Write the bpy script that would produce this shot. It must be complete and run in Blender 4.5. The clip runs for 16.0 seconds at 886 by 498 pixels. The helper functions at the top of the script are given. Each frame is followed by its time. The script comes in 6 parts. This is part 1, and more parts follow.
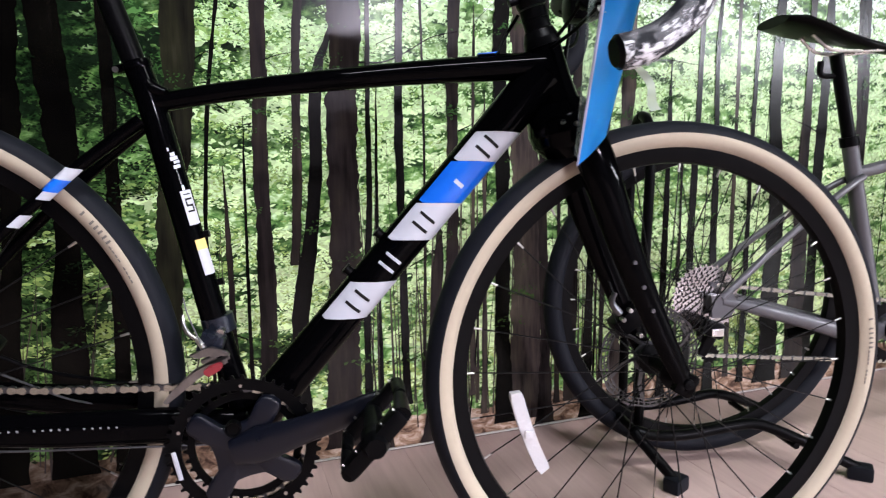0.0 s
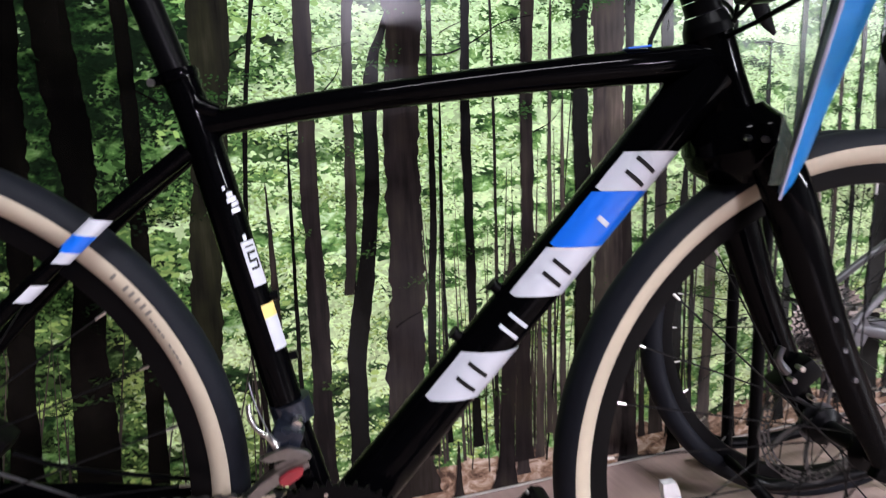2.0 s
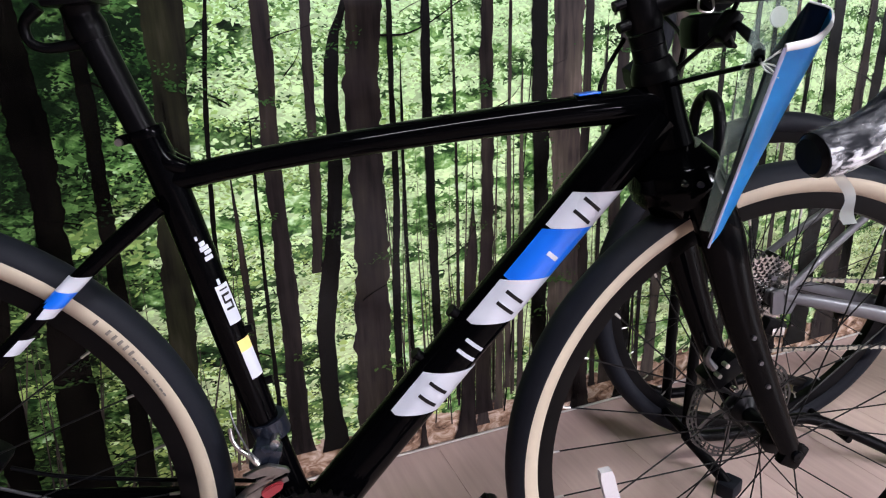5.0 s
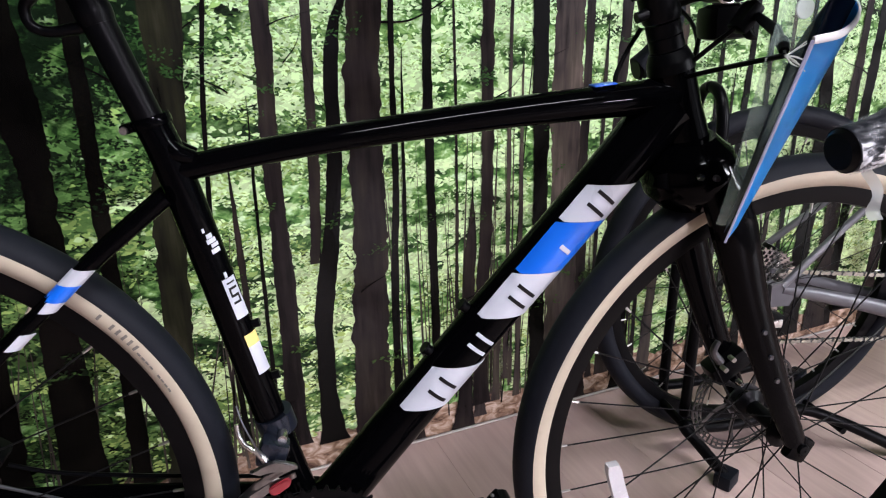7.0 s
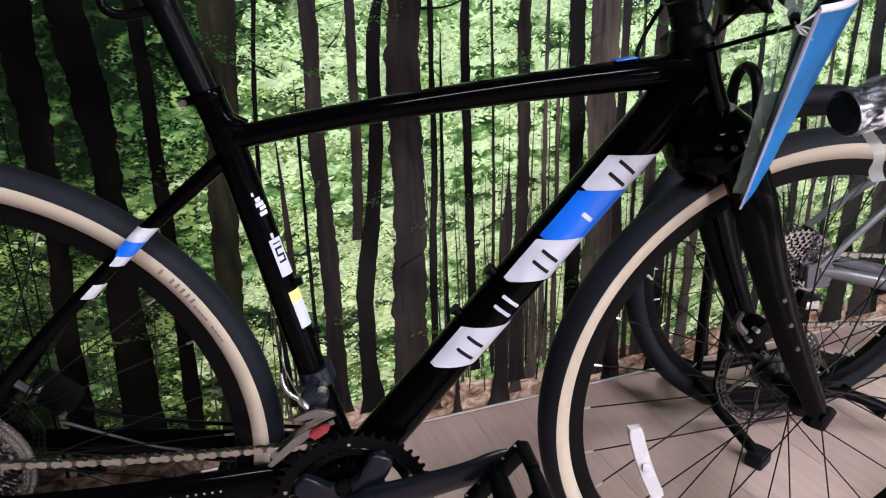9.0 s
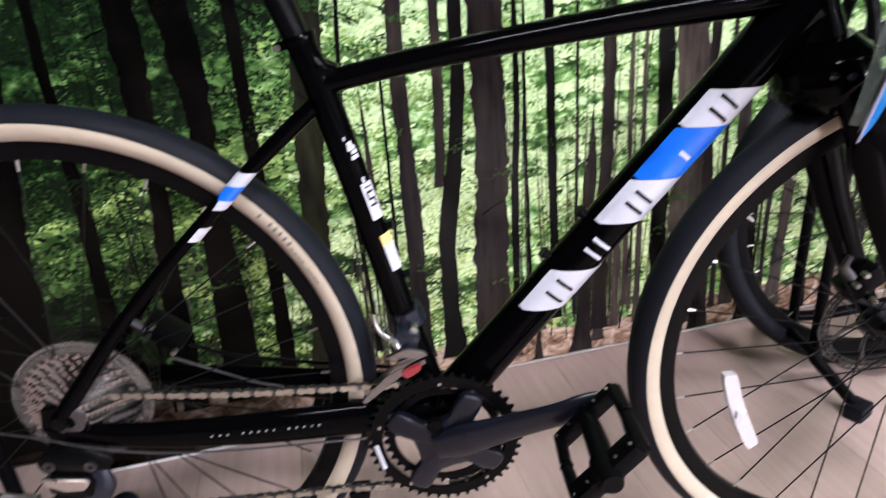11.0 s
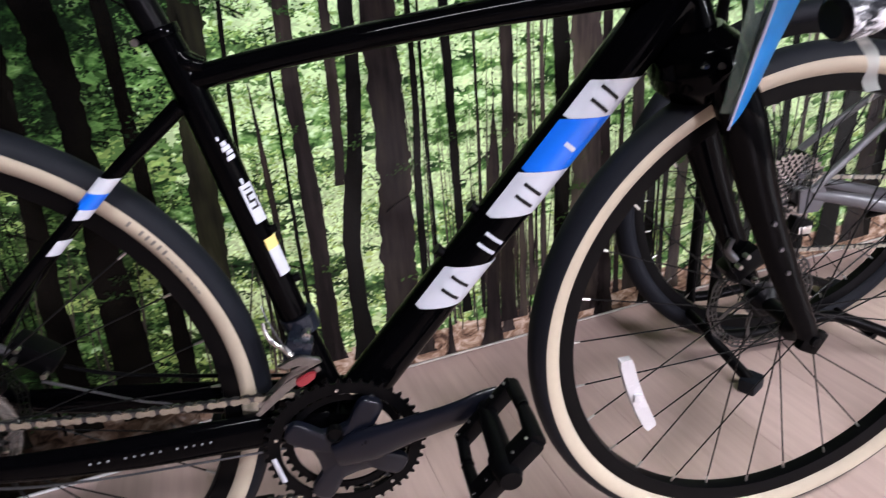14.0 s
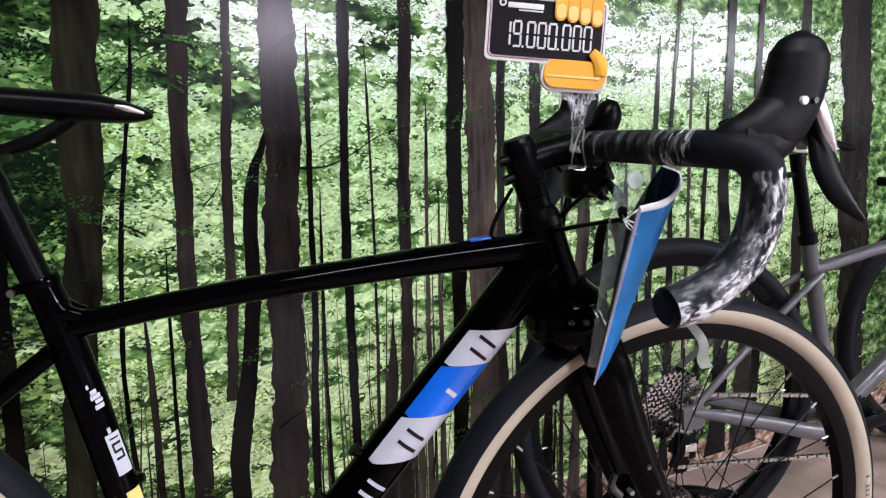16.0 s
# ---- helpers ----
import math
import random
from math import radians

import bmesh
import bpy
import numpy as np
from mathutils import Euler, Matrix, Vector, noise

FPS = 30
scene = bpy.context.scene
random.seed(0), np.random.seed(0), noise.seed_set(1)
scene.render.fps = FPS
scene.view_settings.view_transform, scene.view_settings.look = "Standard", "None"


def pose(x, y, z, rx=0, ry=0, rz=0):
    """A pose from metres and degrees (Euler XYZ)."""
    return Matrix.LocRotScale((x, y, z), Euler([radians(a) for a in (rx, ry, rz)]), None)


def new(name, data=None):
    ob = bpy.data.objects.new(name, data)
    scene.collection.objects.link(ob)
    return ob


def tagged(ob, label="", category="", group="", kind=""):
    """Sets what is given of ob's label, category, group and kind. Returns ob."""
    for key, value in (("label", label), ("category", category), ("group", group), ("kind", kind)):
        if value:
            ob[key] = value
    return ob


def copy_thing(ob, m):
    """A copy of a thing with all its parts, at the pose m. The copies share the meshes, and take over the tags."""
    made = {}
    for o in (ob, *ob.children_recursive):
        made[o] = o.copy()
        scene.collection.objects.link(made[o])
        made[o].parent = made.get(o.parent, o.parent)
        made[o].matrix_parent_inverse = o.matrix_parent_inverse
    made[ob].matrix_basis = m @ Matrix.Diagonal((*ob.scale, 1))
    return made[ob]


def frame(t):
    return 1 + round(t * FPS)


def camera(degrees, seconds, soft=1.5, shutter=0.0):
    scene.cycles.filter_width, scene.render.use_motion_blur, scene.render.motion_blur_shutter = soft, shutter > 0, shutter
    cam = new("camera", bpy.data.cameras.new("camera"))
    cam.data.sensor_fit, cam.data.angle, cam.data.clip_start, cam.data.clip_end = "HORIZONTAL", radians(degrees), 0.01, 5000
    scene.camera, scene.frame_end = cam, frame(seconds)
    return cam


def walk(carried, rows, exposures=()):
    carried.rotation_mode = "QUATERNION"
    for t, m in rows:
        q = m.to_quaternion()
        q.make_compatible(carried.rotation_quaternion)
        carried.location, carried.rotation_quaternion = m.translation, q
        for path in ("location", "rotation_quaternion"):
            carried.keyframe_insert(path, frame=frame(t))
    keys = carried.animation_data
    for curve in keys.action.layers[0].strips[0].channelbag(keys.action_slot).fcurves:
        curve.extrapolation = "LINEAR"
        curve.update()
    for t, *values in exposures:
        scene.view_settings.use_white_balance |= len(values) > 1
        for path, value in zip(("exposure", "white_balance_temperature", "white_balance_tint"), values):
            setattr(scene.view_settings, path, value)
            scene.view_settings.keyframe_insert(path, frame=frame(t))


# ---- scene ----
cam = camera(69.37, 16.0, soft=1.15, shutter=0.35)
# seconds, eye x y z, yaw to the left from +y, pitch up, roll
PATH = [
    (0, 0.1123, 0.2388, 0.6521, -18.93, -7.74, -0.87),
    (0.5, 0.0711, 0.2988, 0.6904, -18.84, -10.44, -2.76),
    (1, 0.0388, 0.3152, 0.6952, -18.74, -10.58, -1.95),
    (1.5, 0.0301, 0.3519, 0.6807, -22.83, -12.14, -2.01),
    (2, 0.0573, 0.4757, 0.7051, -18.28, -9.36, -2.17),
    (2.5, 0.1285, 0.5623, 0.8158, -17.53, -21.84, -5.77),
    (3, 0.1498, 0.5979, 0.8282, -15.86, -25.84, -7.88),
    (3.5, 0.1352, 0.5958, 0.8262, -15.83, -26.87, -6.46),
    (4, 0.1017, 0.5443, 0.8353, -18.95, -22.88, -4.13),
    (4.2, 0.0765, 0.4997, 0.8394, -20.11, -19.83, -2.28),
    (6.3, 0.0553, 0.4386, 0.8430, -21.95, -16.56, -2.48),
    (6.5, 0.0546, 0.4363, 0.8430, -21.22, -16.36, -3.29),
    (7, 0.0404, 0.4788, 0.8433, -22.51, -18.72, -1.32),
    (7.5, 0.0336, 0.4929, 0.8416, -26.85, -19.06, -1.53),
    (8, 0.0523, 0.4450, 0.8272, -22.91, -19.05, -2.31),
    (8.5, 0.0467, 0.4238, 0.8253, -19.85, -19.68, -2.77),
    (8.7, 0.0388, 0.4204, 0.8294, -18.88, -19.22, -2.46),
    (10.8, 0.0354, 0.4239, 0.8230, -13.45, -21.18, -4.24),
    (11, 0.0194, 0.4237, 0.8198, -10.84, -23.00, -5.17),
    (11.5, -0.0038, 0.4328, 0.8065, -6.53, -25.90, -5.94),
    (12, -0.0031, 0.4332, 0.8068, -5.81, -26.87, -6.73),
    (12.5, -0.0010, 0.4296, 0.8097, -4.55, -26.81, -8.17),
    (13, 0.0057, 0.4319, 0.8060, -6.26, -27.24, -7.99),
    (13.5, 0.0362, 0.4348, 0.8110, -12.70, -25.61, -6.98),
    (14, 0.0588, 0.4337, 0.8134, -18.23, -24.08, -4.80),
    (14.5, 0.0853, 0.4312, 0.8325, -23.30, -20.07, -3.28),
    (15, 0.0880, 0.4282, 0.8568, -24.15, -15.25, -3.36),
    (15.5, 0.0913, 0.4234, 0.8750, -25.88, -10.85, -1.09),
    (16, 0.0959, 0.4207, 0.8853, -26.73, -8.62, -1.37),
]


def aim(x, y, z, yaw, pitch, roll):
    return pose(x, y, z, 90 + pitch, 0, yaw) @ pose(0, 0, 0, 0, 0, roll)


walk(cam, [(t, aim(*p)) for t, *p in PATH], [(0, -0.05), (1.5, -0.12), (2.5, -0.08), (6.3, -0.14), (8.7, -0.12), (10.8, 0.2), (12.6, 0.22), (13.5, 0.05), (14.5, -0.12), (15.2, -0.28), (16, -0.38)])

# ---------------------------------------------------------------- light
WALL_Y = 1.6062
world = bpy.data.worlds.new("shop_air")
scene.world = world
world.use_nodes = True
world.node_tree.nodes["Background"].inputs[0].default_value = (0.9, 0.95, 1.0, 1)
world.node_tree.nodes["Background"].inputs[1].default_value = 0.005
scene.view_settings.exposure = 0.0

COOL, VIOLET = (0.95, 0.98, 1.1), (1.0, 0.92, 1.12)
LAMPS = [  # ceiling panels: x, y, length, width, watts, tint
    (0.35, -0.4, 1.2, 0.3, 47, COOL),
    (2.6, -1.0, 1.2, 0.3, 9, COOL),
    (2.3, -6.5, 0.8, 0.7, 1050, VIOLET),
    (9.6, -6.5, 5.0, 1.0, 3200, COOL),
]
CEILING_Z = 2.7


# ---------------------------------------------------------------- materials
def node_mat(name):
    m = bpy.data.materials.new(name)
    m.use_nodes = True
    return m, m.node_tree.nodes, m.node_tree.links, m.node_tree.nodes["Principled BSDF"]


def surface(name, color, rough=0.5, metal=0.0, grain=0.0, scale=60.0, wear=0.0, bump=0.0, coat=0.0, spec=0.5, alpha=1.0):
    """A painted, rubber or metal surface: colour with fine grain and larger stains, uneven gloss, slight relief."""
    m, n, l, b = node_mat(name)
    b.inputs["Roughness"].default_value = rough
    b.inputs["Metallic"].default_value = metal
    b.inputs["Coat Weight"].default_value = coat
    b.inputs["Coat Roughness"].default_value = 0.06
    b.inputs["Specular IOR Level"].default_value = spec
    b.inputs["Alpha"].default_value = alpha
    tc = n.new("ShaderNodeTexCoord")
    fine, big = n.new("ShaderNodeTexNoise"), n.new("ShaderNodeTexNoise")
    for t, s in ((fine, scale), (big, scale * 0.09)):
        t.inputs["Scale"].default_value = s
        t.inputs["Detail"].default_value = 4
        l.new(tc.outputs["Object"], t.inputs["Vector"])
    mix = n.new("ShaderNodeMix")
    mix.data_type = "RGBA"
    mix.inputs[6].default_value = (*[c * (1 - grain) for c in color], 1)
    mix.inputs[7].default_value = (*[min(1, c * (1 + grain) + wear) for c in color], 1)
    add = n.new("ShaderNodeMath")
    add.operation = "MULTIPLY_ADD"
    add.inputs[1].default_value = 0.5
    half = n.new("ShaderNodeMath")
    half.operation = "MULTIPLY"
    half.inputs[1].default_value = 0.5
    l.new(big.outputs["Fac"], half.inputs[0])
    l.new(fine.outputs["Fac"], add.inputs[0])
    l.new(half.outputs[0], add.inputs[2])
    l.new(add.outputs[0], mix.inputs[0])
    l.new(mix.outputs[2], b.inputs["Base Color"])
    rr = n.new("ShaderNodeMapRange")
    rr.inputs[3].default_value = max(0.02, rough - 0.1)
    rr.inputs[4].default_value = min(1, rough + 0.12)
    l.new(big.outputs["Fac"], rr.inputs[0])
    l.new(rr.outputs[0], b.inputs["Roughness"])
    if bump:
        bp = n.new("ShaderNodeBump")
        bp.inputs["Strength"].default_value = bump
        bp.inputs["Distance"].default_value = 0.0006
        l.new(fine.outputs["Fac"], bp.inputs["Height"])
        l.new(bp.outputs[0], b.inputs["Normal"])
    return m


GLOSS_BLACK = surface("gloss_black_paint", (0.0008, 0.0008, 0.0011), 0.035, grain=0.2, scale=40, spec=0.05)
SATIN_BLACK = surface("satin_black_alloy", (0.0018, 0.0018, 0.0022), 0.32, grain=0.3, scale=200, bump=0.1, spec=0.065)
RUBBER = surface("black_rubber", (0.0045, 0.0055, 0.009), 0.6, grain=0.25, scale=150, wear=0.0015, bump=0.35, spec=0.14)
HOOD = surface("hood_rubber", (0.0032, 0.003, 0.004), 0.5, grain=0.2, scale=260, bump=0.3, spec=0.14)
TAN = surface("tan_sidewall", (0.445, 0.385, 0.295), 0.75, grain=0.12, scale=120, bump=0.2)
RIM_BLACK = surface("black_rim", (0.0016, 0.0016, 0.002), 0.32, grain=0.3, scale=90, spec=0.08)
STEEL = surface("bright_steel", (0.62, 0.6, 0.57), 0.28, metal=1.0, grain=0.15, scale=120)
CHAIN_STEEL = surface("chain_steel", (0.4, 0.41, 0.36), 0.22, metal=1.0, grain=0.3, scale=300)
SPROCKET = surface("sprocket_steel", (0.36, 0.35, 0.34), 0.2, metal=1.0, grain=0.5, scale=300)
ROTOR_STEEL = surface("rotor_steel", (0.075, 0.075, 0.077), 0.3, metal=1.0, grain=0.2, scale=160)
DARK_STEEL = surface("dark_steel", (0.12, 0.12, 0.13), 0.4, metal=1.0, grain=0.3, scale=150)
SPOKE = surface("black_spoke", (0.0035, 0.0035, 0.004), 0.4, grain=0.2, scale=200, spec=0.15)
CRANK = surface("grey_crank", (0.0036, 0.0046, 0.0092), 0.3, grain=0.25, scale=220, bump=0.1, spec=0.3)
WHITE_DECAL = surface("white_decal", (0.52, 0.54, 0.6), 0.3, grain=0.04, scale=80, coat=0.4)
BLUE_DECAL = surface("blue_decal", (0.005, 0.13, 0.68), 0.3, grain=0.06, scale=80, coat=0.4)
BLUE_CARD = surface("blue_card", (0.012, 0.36, 0.88), 0.35, grain=0.08, scale=30, coat=0.3)
WHITE_CARD = surface("white_card", (0.75, 0.75, 0.75), 0.5, grain=0.05, scale=60)
YELLOW = surface("yellow_print", (0.85, 0.42, 0.03), 0.45, grain=0.06, scale=60)
PALE_YELLOW = surface("pale_yellow_print", (0.85, 0.62, 0.2), 0.45, grain=0.06, scale=60)
TAG_DARK = surface("tag_dark_print", (0.008, 0.007, 0.008), 0.4, grain=0.2, scale=60, spec=0.15)
REFLECTOR = surface("white_reflector", (0.6, 0.59, 0.61), 0.25, grain=0.15, scale=300, bump=0.4, alpha=0.88)
GREY_PAINT = surface("grey_frame_paint", (0.07, 0.068, 0.077), 0.38, grain=0.12, scale=70, coat=0.25)
FD_STEEL = surface("brushed_steel", (0.25, 0.25, 0.25), 0.3, metal=1.0, grain=0.5, scale=160, bump=0.2)
RED_PLASTIC = surface("red_plastic", (0.24, 0.022, 0.03), 0.35, grain=0.15, scale=150)
GUNMETAL = surface("gunmetal", (0.011, 0.014, 0.023), 0.3, metal=0.3, grain=0.2, scale=150)


def clear_plastic(name, tint=(0.9, 0.93, 0.95), strength=0.25, rough=0.08, crinkle=0.0, spec=0.8):
    """Thin clear film or moulded plastic: mostly see-through, with a glossy coat; crinkled where asked."""
    m, n, l, b = node_mat(name)
    b.inputs["Base Color"].default_value = (*tint, 1)
    b.inputs["Roughness"].default_value = rough
    b.inputs["Specular IOR Level"].default_value = spec
    b.inputs["Alpha"].default_value = strength
    if crinkle:
        tc = n.new("ShaderNodeTexCoord")
        w = n.new("ShaderNodeTexNoise")
        w.inputs["Scale"].default_value = 75
        w.inputs["Detail"].default_value = 6
        w.inputs["Distortion"].default_value = 1.6
        mp = n.new("ShaderNodeMapping")
        mp.inputs["Scale"].default_value = (0.8, 0.8, 0.45)
        l.new(tc.outputs["Object"], mp.inputs[0])
        l.new(mp.outputs[0], w.inputs["Vector"])
        bp = n.new("ShaderNodeBump")
        bp.inputs["Strength"].default_value = crinkle
        bp.inputs["Distance"].default_value = 0.004
        l.new(w.outputs["Fac"], bp.inputs["Height"])
        l.new(bp.outputs[0], b.inputs["Normal"])
        cr = n.new("ShaderNodeValToRGB")
        e = cr.color_ramp.elements
        e.new(0.5)
        e.new(0.5)
        for s, (p, c) in zip(e, ((0.43, 0.02), (0.49, 0.75), (0.52, 0.5), (0.58, 0.03))):
            s.position, s.color = p, (c, c, c, 1)
        l.new(w.outputs["Fac"], cr.inputs[0])
        big = n.new("ShaderNodeTexNoise")
        big.inputs["Scale"].default_value, big.inputs["Detail"].default_value = 28, 3
        l.new(tc.outputs["Object"], big.inputs["Vector"])
        area = n.new("ShaderNodeMapRange")
        area.inputs[1].default_value, area.inputs[2].default_value = 0.42, 0.62
        area.inputs[3].default_value, area.inputs[4].default_value = 0.12, 1.25
        l.new(big.outputs["Fac"], area.inputs[0])
        both = n.new("ShaderNodeMath")
        both.operation = "MULTIPLY"
        both.use_clamp = True
        l.new(cr.outputs[0], both.inputs[0])
        l.new(area.outputs[0], both.inputs[1])
        cr = both
        l.new(cr.outputs[0], b.inputs["Alpha"])
    return m


SLEEVE = clear_plastic("clear_sleeve", (0.6, 0.78, 0.7), 0.34, 0.12)
SLEEVE_SPOT = clear_plastic("frosted_sleeve_spot", (0.85, 0.92, 0.9), 0.6, 0.3)
SPOKE_GUARD = clear_plastic("clear_spoke_guard", (0.2, 0.16, 0.14), 0.14, 0.1, spec=0.12)
GUARD_RIM = clear_plastic("clear_guard_rim", (0.36, 0.33, 0.3), 0.12, 0.08, spec=0.15)
WRAP = clear_plastic("crinkled_film", (0.85, 0.86, 0.88), 0.3, 0.15, crinkle=0.9)
GREY_PRINT = surface("grey_print", (0.25, 0.25, 0.26), 0.5, grain=0.1, scale=80)
TRIM_MAT = surface("worn_white_strip", (0.5, 0.46, 0.43), 0.5, grain=0.15, scale=30, wear=0.05)
LILAC_CARD = surface("lilac_card_margin", (0.34, 0.36, 0.52), 0.35, grain=0.06, scale=60, coat=0.3)
NAVY_CARD = surface("navy_card", (0.006, 0.02, 0.06), 0.4, grain=0.1, scale=30, coat=0.3)


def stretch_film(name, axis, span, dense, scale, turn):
    """Clear film pulled round a bar: glints on its creases put in as white streaks, gathered where it overlaps itself.
    """
    m, n, l, b = node_mat(name)
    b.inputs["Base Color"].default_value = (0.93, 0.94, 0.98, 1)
    b.inputs["Roughness"].default_value = 0.16
    uv, mp = n.new("ShaderNodeUVMap"), n.new("ShaderNodeMapping")
    mp.inputs["Rotation"].default_value = (0, 0, turn)
    mp.inputs["Scale"].default_value = scale
    l.new(uv.outputs[0], mp.inputs[0])
    fine, wide = n.new("ShaderNodeTexNoise"), n.new("ShaderNodeTexNoise")
    fine.inputs["Scale"].default_value, fine.inputs["Detail"].default_value = 1.0, 6
    fine.inputs["Distortion"].default_value = 0.7
    wide.inputs["Scale"].default_value, wide.inputs["Detail"].default_value = 0.34, 2
    l.new(mp.outputs[0], fine.inputs["Vector"])
    l.new(mp.outputs[0], wide.inputs["Vector"])

    def mul(a, c):
        k = n.new("ShaderNodeMath")
        k.operation, k.use_clamp = "MULTIPLY", True
        l.new(a, k.inputs[0])
        l.new(c, k.inputs[1])
        return k.outputs[0]

    def ramp(fac, stops):
        r = n.new("ShaderNodeValToRGB")
        e = r.color_ramp.elements
        while len(e) < len(stops):
            e.new(0.5)
        for q, (p, c) in zip(e, stops):
            q.position, q.color = p, (c, c, c, 1)
        l.new(fac, r.inputs[0])
        return r.outputs[0]

    # opaque white along the creases stands for the highlights on them
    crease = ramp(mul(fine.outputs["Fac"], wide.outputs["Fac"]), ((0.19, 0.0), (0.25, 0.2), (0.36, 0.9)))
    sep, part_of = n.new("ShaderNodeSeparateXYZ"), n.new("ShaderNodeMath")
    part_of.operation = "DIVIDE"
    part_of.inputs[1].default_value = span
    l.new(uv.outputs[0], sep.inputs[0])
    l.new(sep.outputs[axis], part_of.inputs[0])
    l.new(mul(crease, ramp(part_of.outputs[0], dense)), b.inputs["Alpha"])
    bp = n.new("ShaderNodeBump")
    bp.inputs["Strength"].default_value, bp.inputs["Distance"].default_value = 0.7, 0.003
    l.new(fine.outputs["Fac"], bp.inputs["Height"])
    l.new(bp.outputs[0], b.inputs["Normal"])
    return m


# the stops set where these white highlights lie thickest
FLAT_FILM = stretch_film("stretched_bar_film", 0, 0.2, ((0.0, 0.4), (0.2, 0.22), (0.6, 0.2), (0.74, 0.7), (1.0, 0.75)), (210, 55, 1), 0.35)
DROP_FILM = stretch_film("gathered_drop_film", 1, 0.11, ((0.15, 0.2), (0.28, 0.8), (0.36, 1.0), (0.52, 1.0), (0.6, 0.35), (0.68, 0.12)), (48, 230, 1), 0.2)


# ---------------------------------------------------------------- mesh helpers
def part(name, bm, material, parent=None, label="", smooth=True):
    """Links a bmesh as ONE mesh object under a thing or under a part."""
    bmesh.ops.recalc_face_normals(bm, faces=bm.faces)
    me = bpy.data.meshes.new(name)
    bm.to_mesh(me)
    bm.free()
    for m in material if isinstance(material, (list, tuple)) else (material,):
        me.materials.append(m)
    if smooth:
        me.shade_smooth()
        me.set_sharp_from_angle(angle=radians(40))
    ob = new(name, me)
    ob.parent = parent
    if label:
        ob["label"] = label
    return ob


def again(ob, matrix, parent=None):
    """One more object on the same mesh."""
    o = new(ob.name.split(".")[0], ob.data)
    o.parent = parent or ob.parent
    o.matrix_basis = matrix
    if "label" in ob:
        o["label"] = ob["label"]
    return o


def spline(points, n):
    """n points along a smooth curve through the given ones."""
    p = [np.array(q, float) for q in points]
    if len(p) == 2:
        return [p[0] + (p[1] - p[0]) * k / (n - 1) for k in range(n)]
    d = np.r_[0, np.cumsum([np.linalg.norm(b - a) ** 0.5 for a, b in zip(p, p[1:])])]
    p = [2 * p[0] - p[1], *p, 2 * p[-1] - p[-2]]
    d = np.r_[d[0] - (d[1] - d[0]), d, 2 * d[-1] - d[-2]]
    out = []
    for u in np.linspace(d[1], d[-2], n):
        i = min(max(int(np.searchsorted(d, u, "right")) - 1, 1), len(p) - 3)
        t0, t1, t2, t3 = d[i - 1 : i + 3]
        a1 = (t1 - u) / (t1 - t0) * p[i - 1] + (u - t0) / (t1 - t0) * p[i]
        a2 = (t2 - u) / (t2 - t1) * p[i] + (u - t1) / (t2 - t1) * p[i + 1]
        a3 = (t3 - u) / (t3 - t2) * p[i + 1] + (u - t2) / (t3 - t2) * p[i + 2]
        b1 = (t2 - u) / (t2 - t0) * a1 + (u - t0) / (t2 - t0) * a2
        b2 = (t3 - u) / (t3 - t1) * a2 + (u - t1) / (t3 - t1) * a3
        out.append((t2 - u) / (t2 - t1) * b1 + (u - t1) / (t2 - t1) * b2)
    return out


def tube(bm, points, radii, segs=16, steps=0, flat=1.0, wide=1.0, caps=True, side=(0, 1, 0)):
    """A tube along a curve. radii: one or one a point; flat and wide scale its height and its width along side."""
    r = np.atleast_1d(np.array(radii, float))
    n = steps or (2 if len(points) == 2 else 6 * len(points))
    path = spline(points, n)
    rad = np.interp(np.linspace(0, 1, n), np.linspace(0, 1, len(r)), r)
    rings = []
    for k, p in enumerate(path):
        d = path[min(k + 1, n - 1)] - path[max(k - 1, 0)]
        d = d / (np.linalg.norm(d) + 1e-12)
        s = np.array(side, float)
        s = s - d * (s @ d)
        if np.linalg.norm(s) < 1e-3:
            s = np.cross(d, (0, 0, 1.0)) + (1e-6, 0, 0)
        s = s / np.linalg.norm(s)
        u = np.cross(d, s)
        rings.append([bm.verts.new(p + rad[k] * (wide * math.cos(a) * s + flat * math.sin(a) * u)) for a in np.linspace(0, 2 * math.pi, segs, False)])
    for a, b in zip(rings, rings[1:]):
        for i in range(segs):
            j = (i + 1) % segs
            bm.faces.new((a[i], a[j], b[j], b[i]))
    if caps:
        bm.faces.new(rings[0][::-1])
        bm.faces.new(rings[-1])
    return bm


def lathe(bm, profile, center=(0, 0, 0), segs=96, mats=None, closed=True):
    """Turns a profile of (radius, y) round the y axis."""
    c = np.array(center, float)
    rings = []
    for r, y in profile:
        rings.append([bm.verts.new(c + (r * math.cos(a), y, r * math.sin(a))) for a in np.linspace(0, 2 * math.pi, segs, False)])
    pairs = list(zip(rings, rings[1:])) + ([(rings[-1], rings[0])] if closed else [])
    for k, (a, b) in enumerate(pairs):
        for i in range(segs):
            j = (i + 1) % segs
            f = bm.faces.new((a[i], b[i], b[j], a[j]))
            if mats:
                f.material_index = mats[k]
    return bm


def block(bm, center, size, m=None, bevel=0.0):
    """A box with softened edges."""
    mat = Matrix.Translation(center) @ (m or Matrix.Identity(4)) @ Matrix.Diagonal((*size, 1))
    made = bmesh.ops.create_cube(bm, size=1, matrix=mat)["verts"]
    if bevel:
        edges = list({e for v in made for e in v.link_edges})
        bmesh.ops.bevel(bm, geom=edges, offset=bevel, segments=2, affect="EDGES", profile=0.6)
    return bm


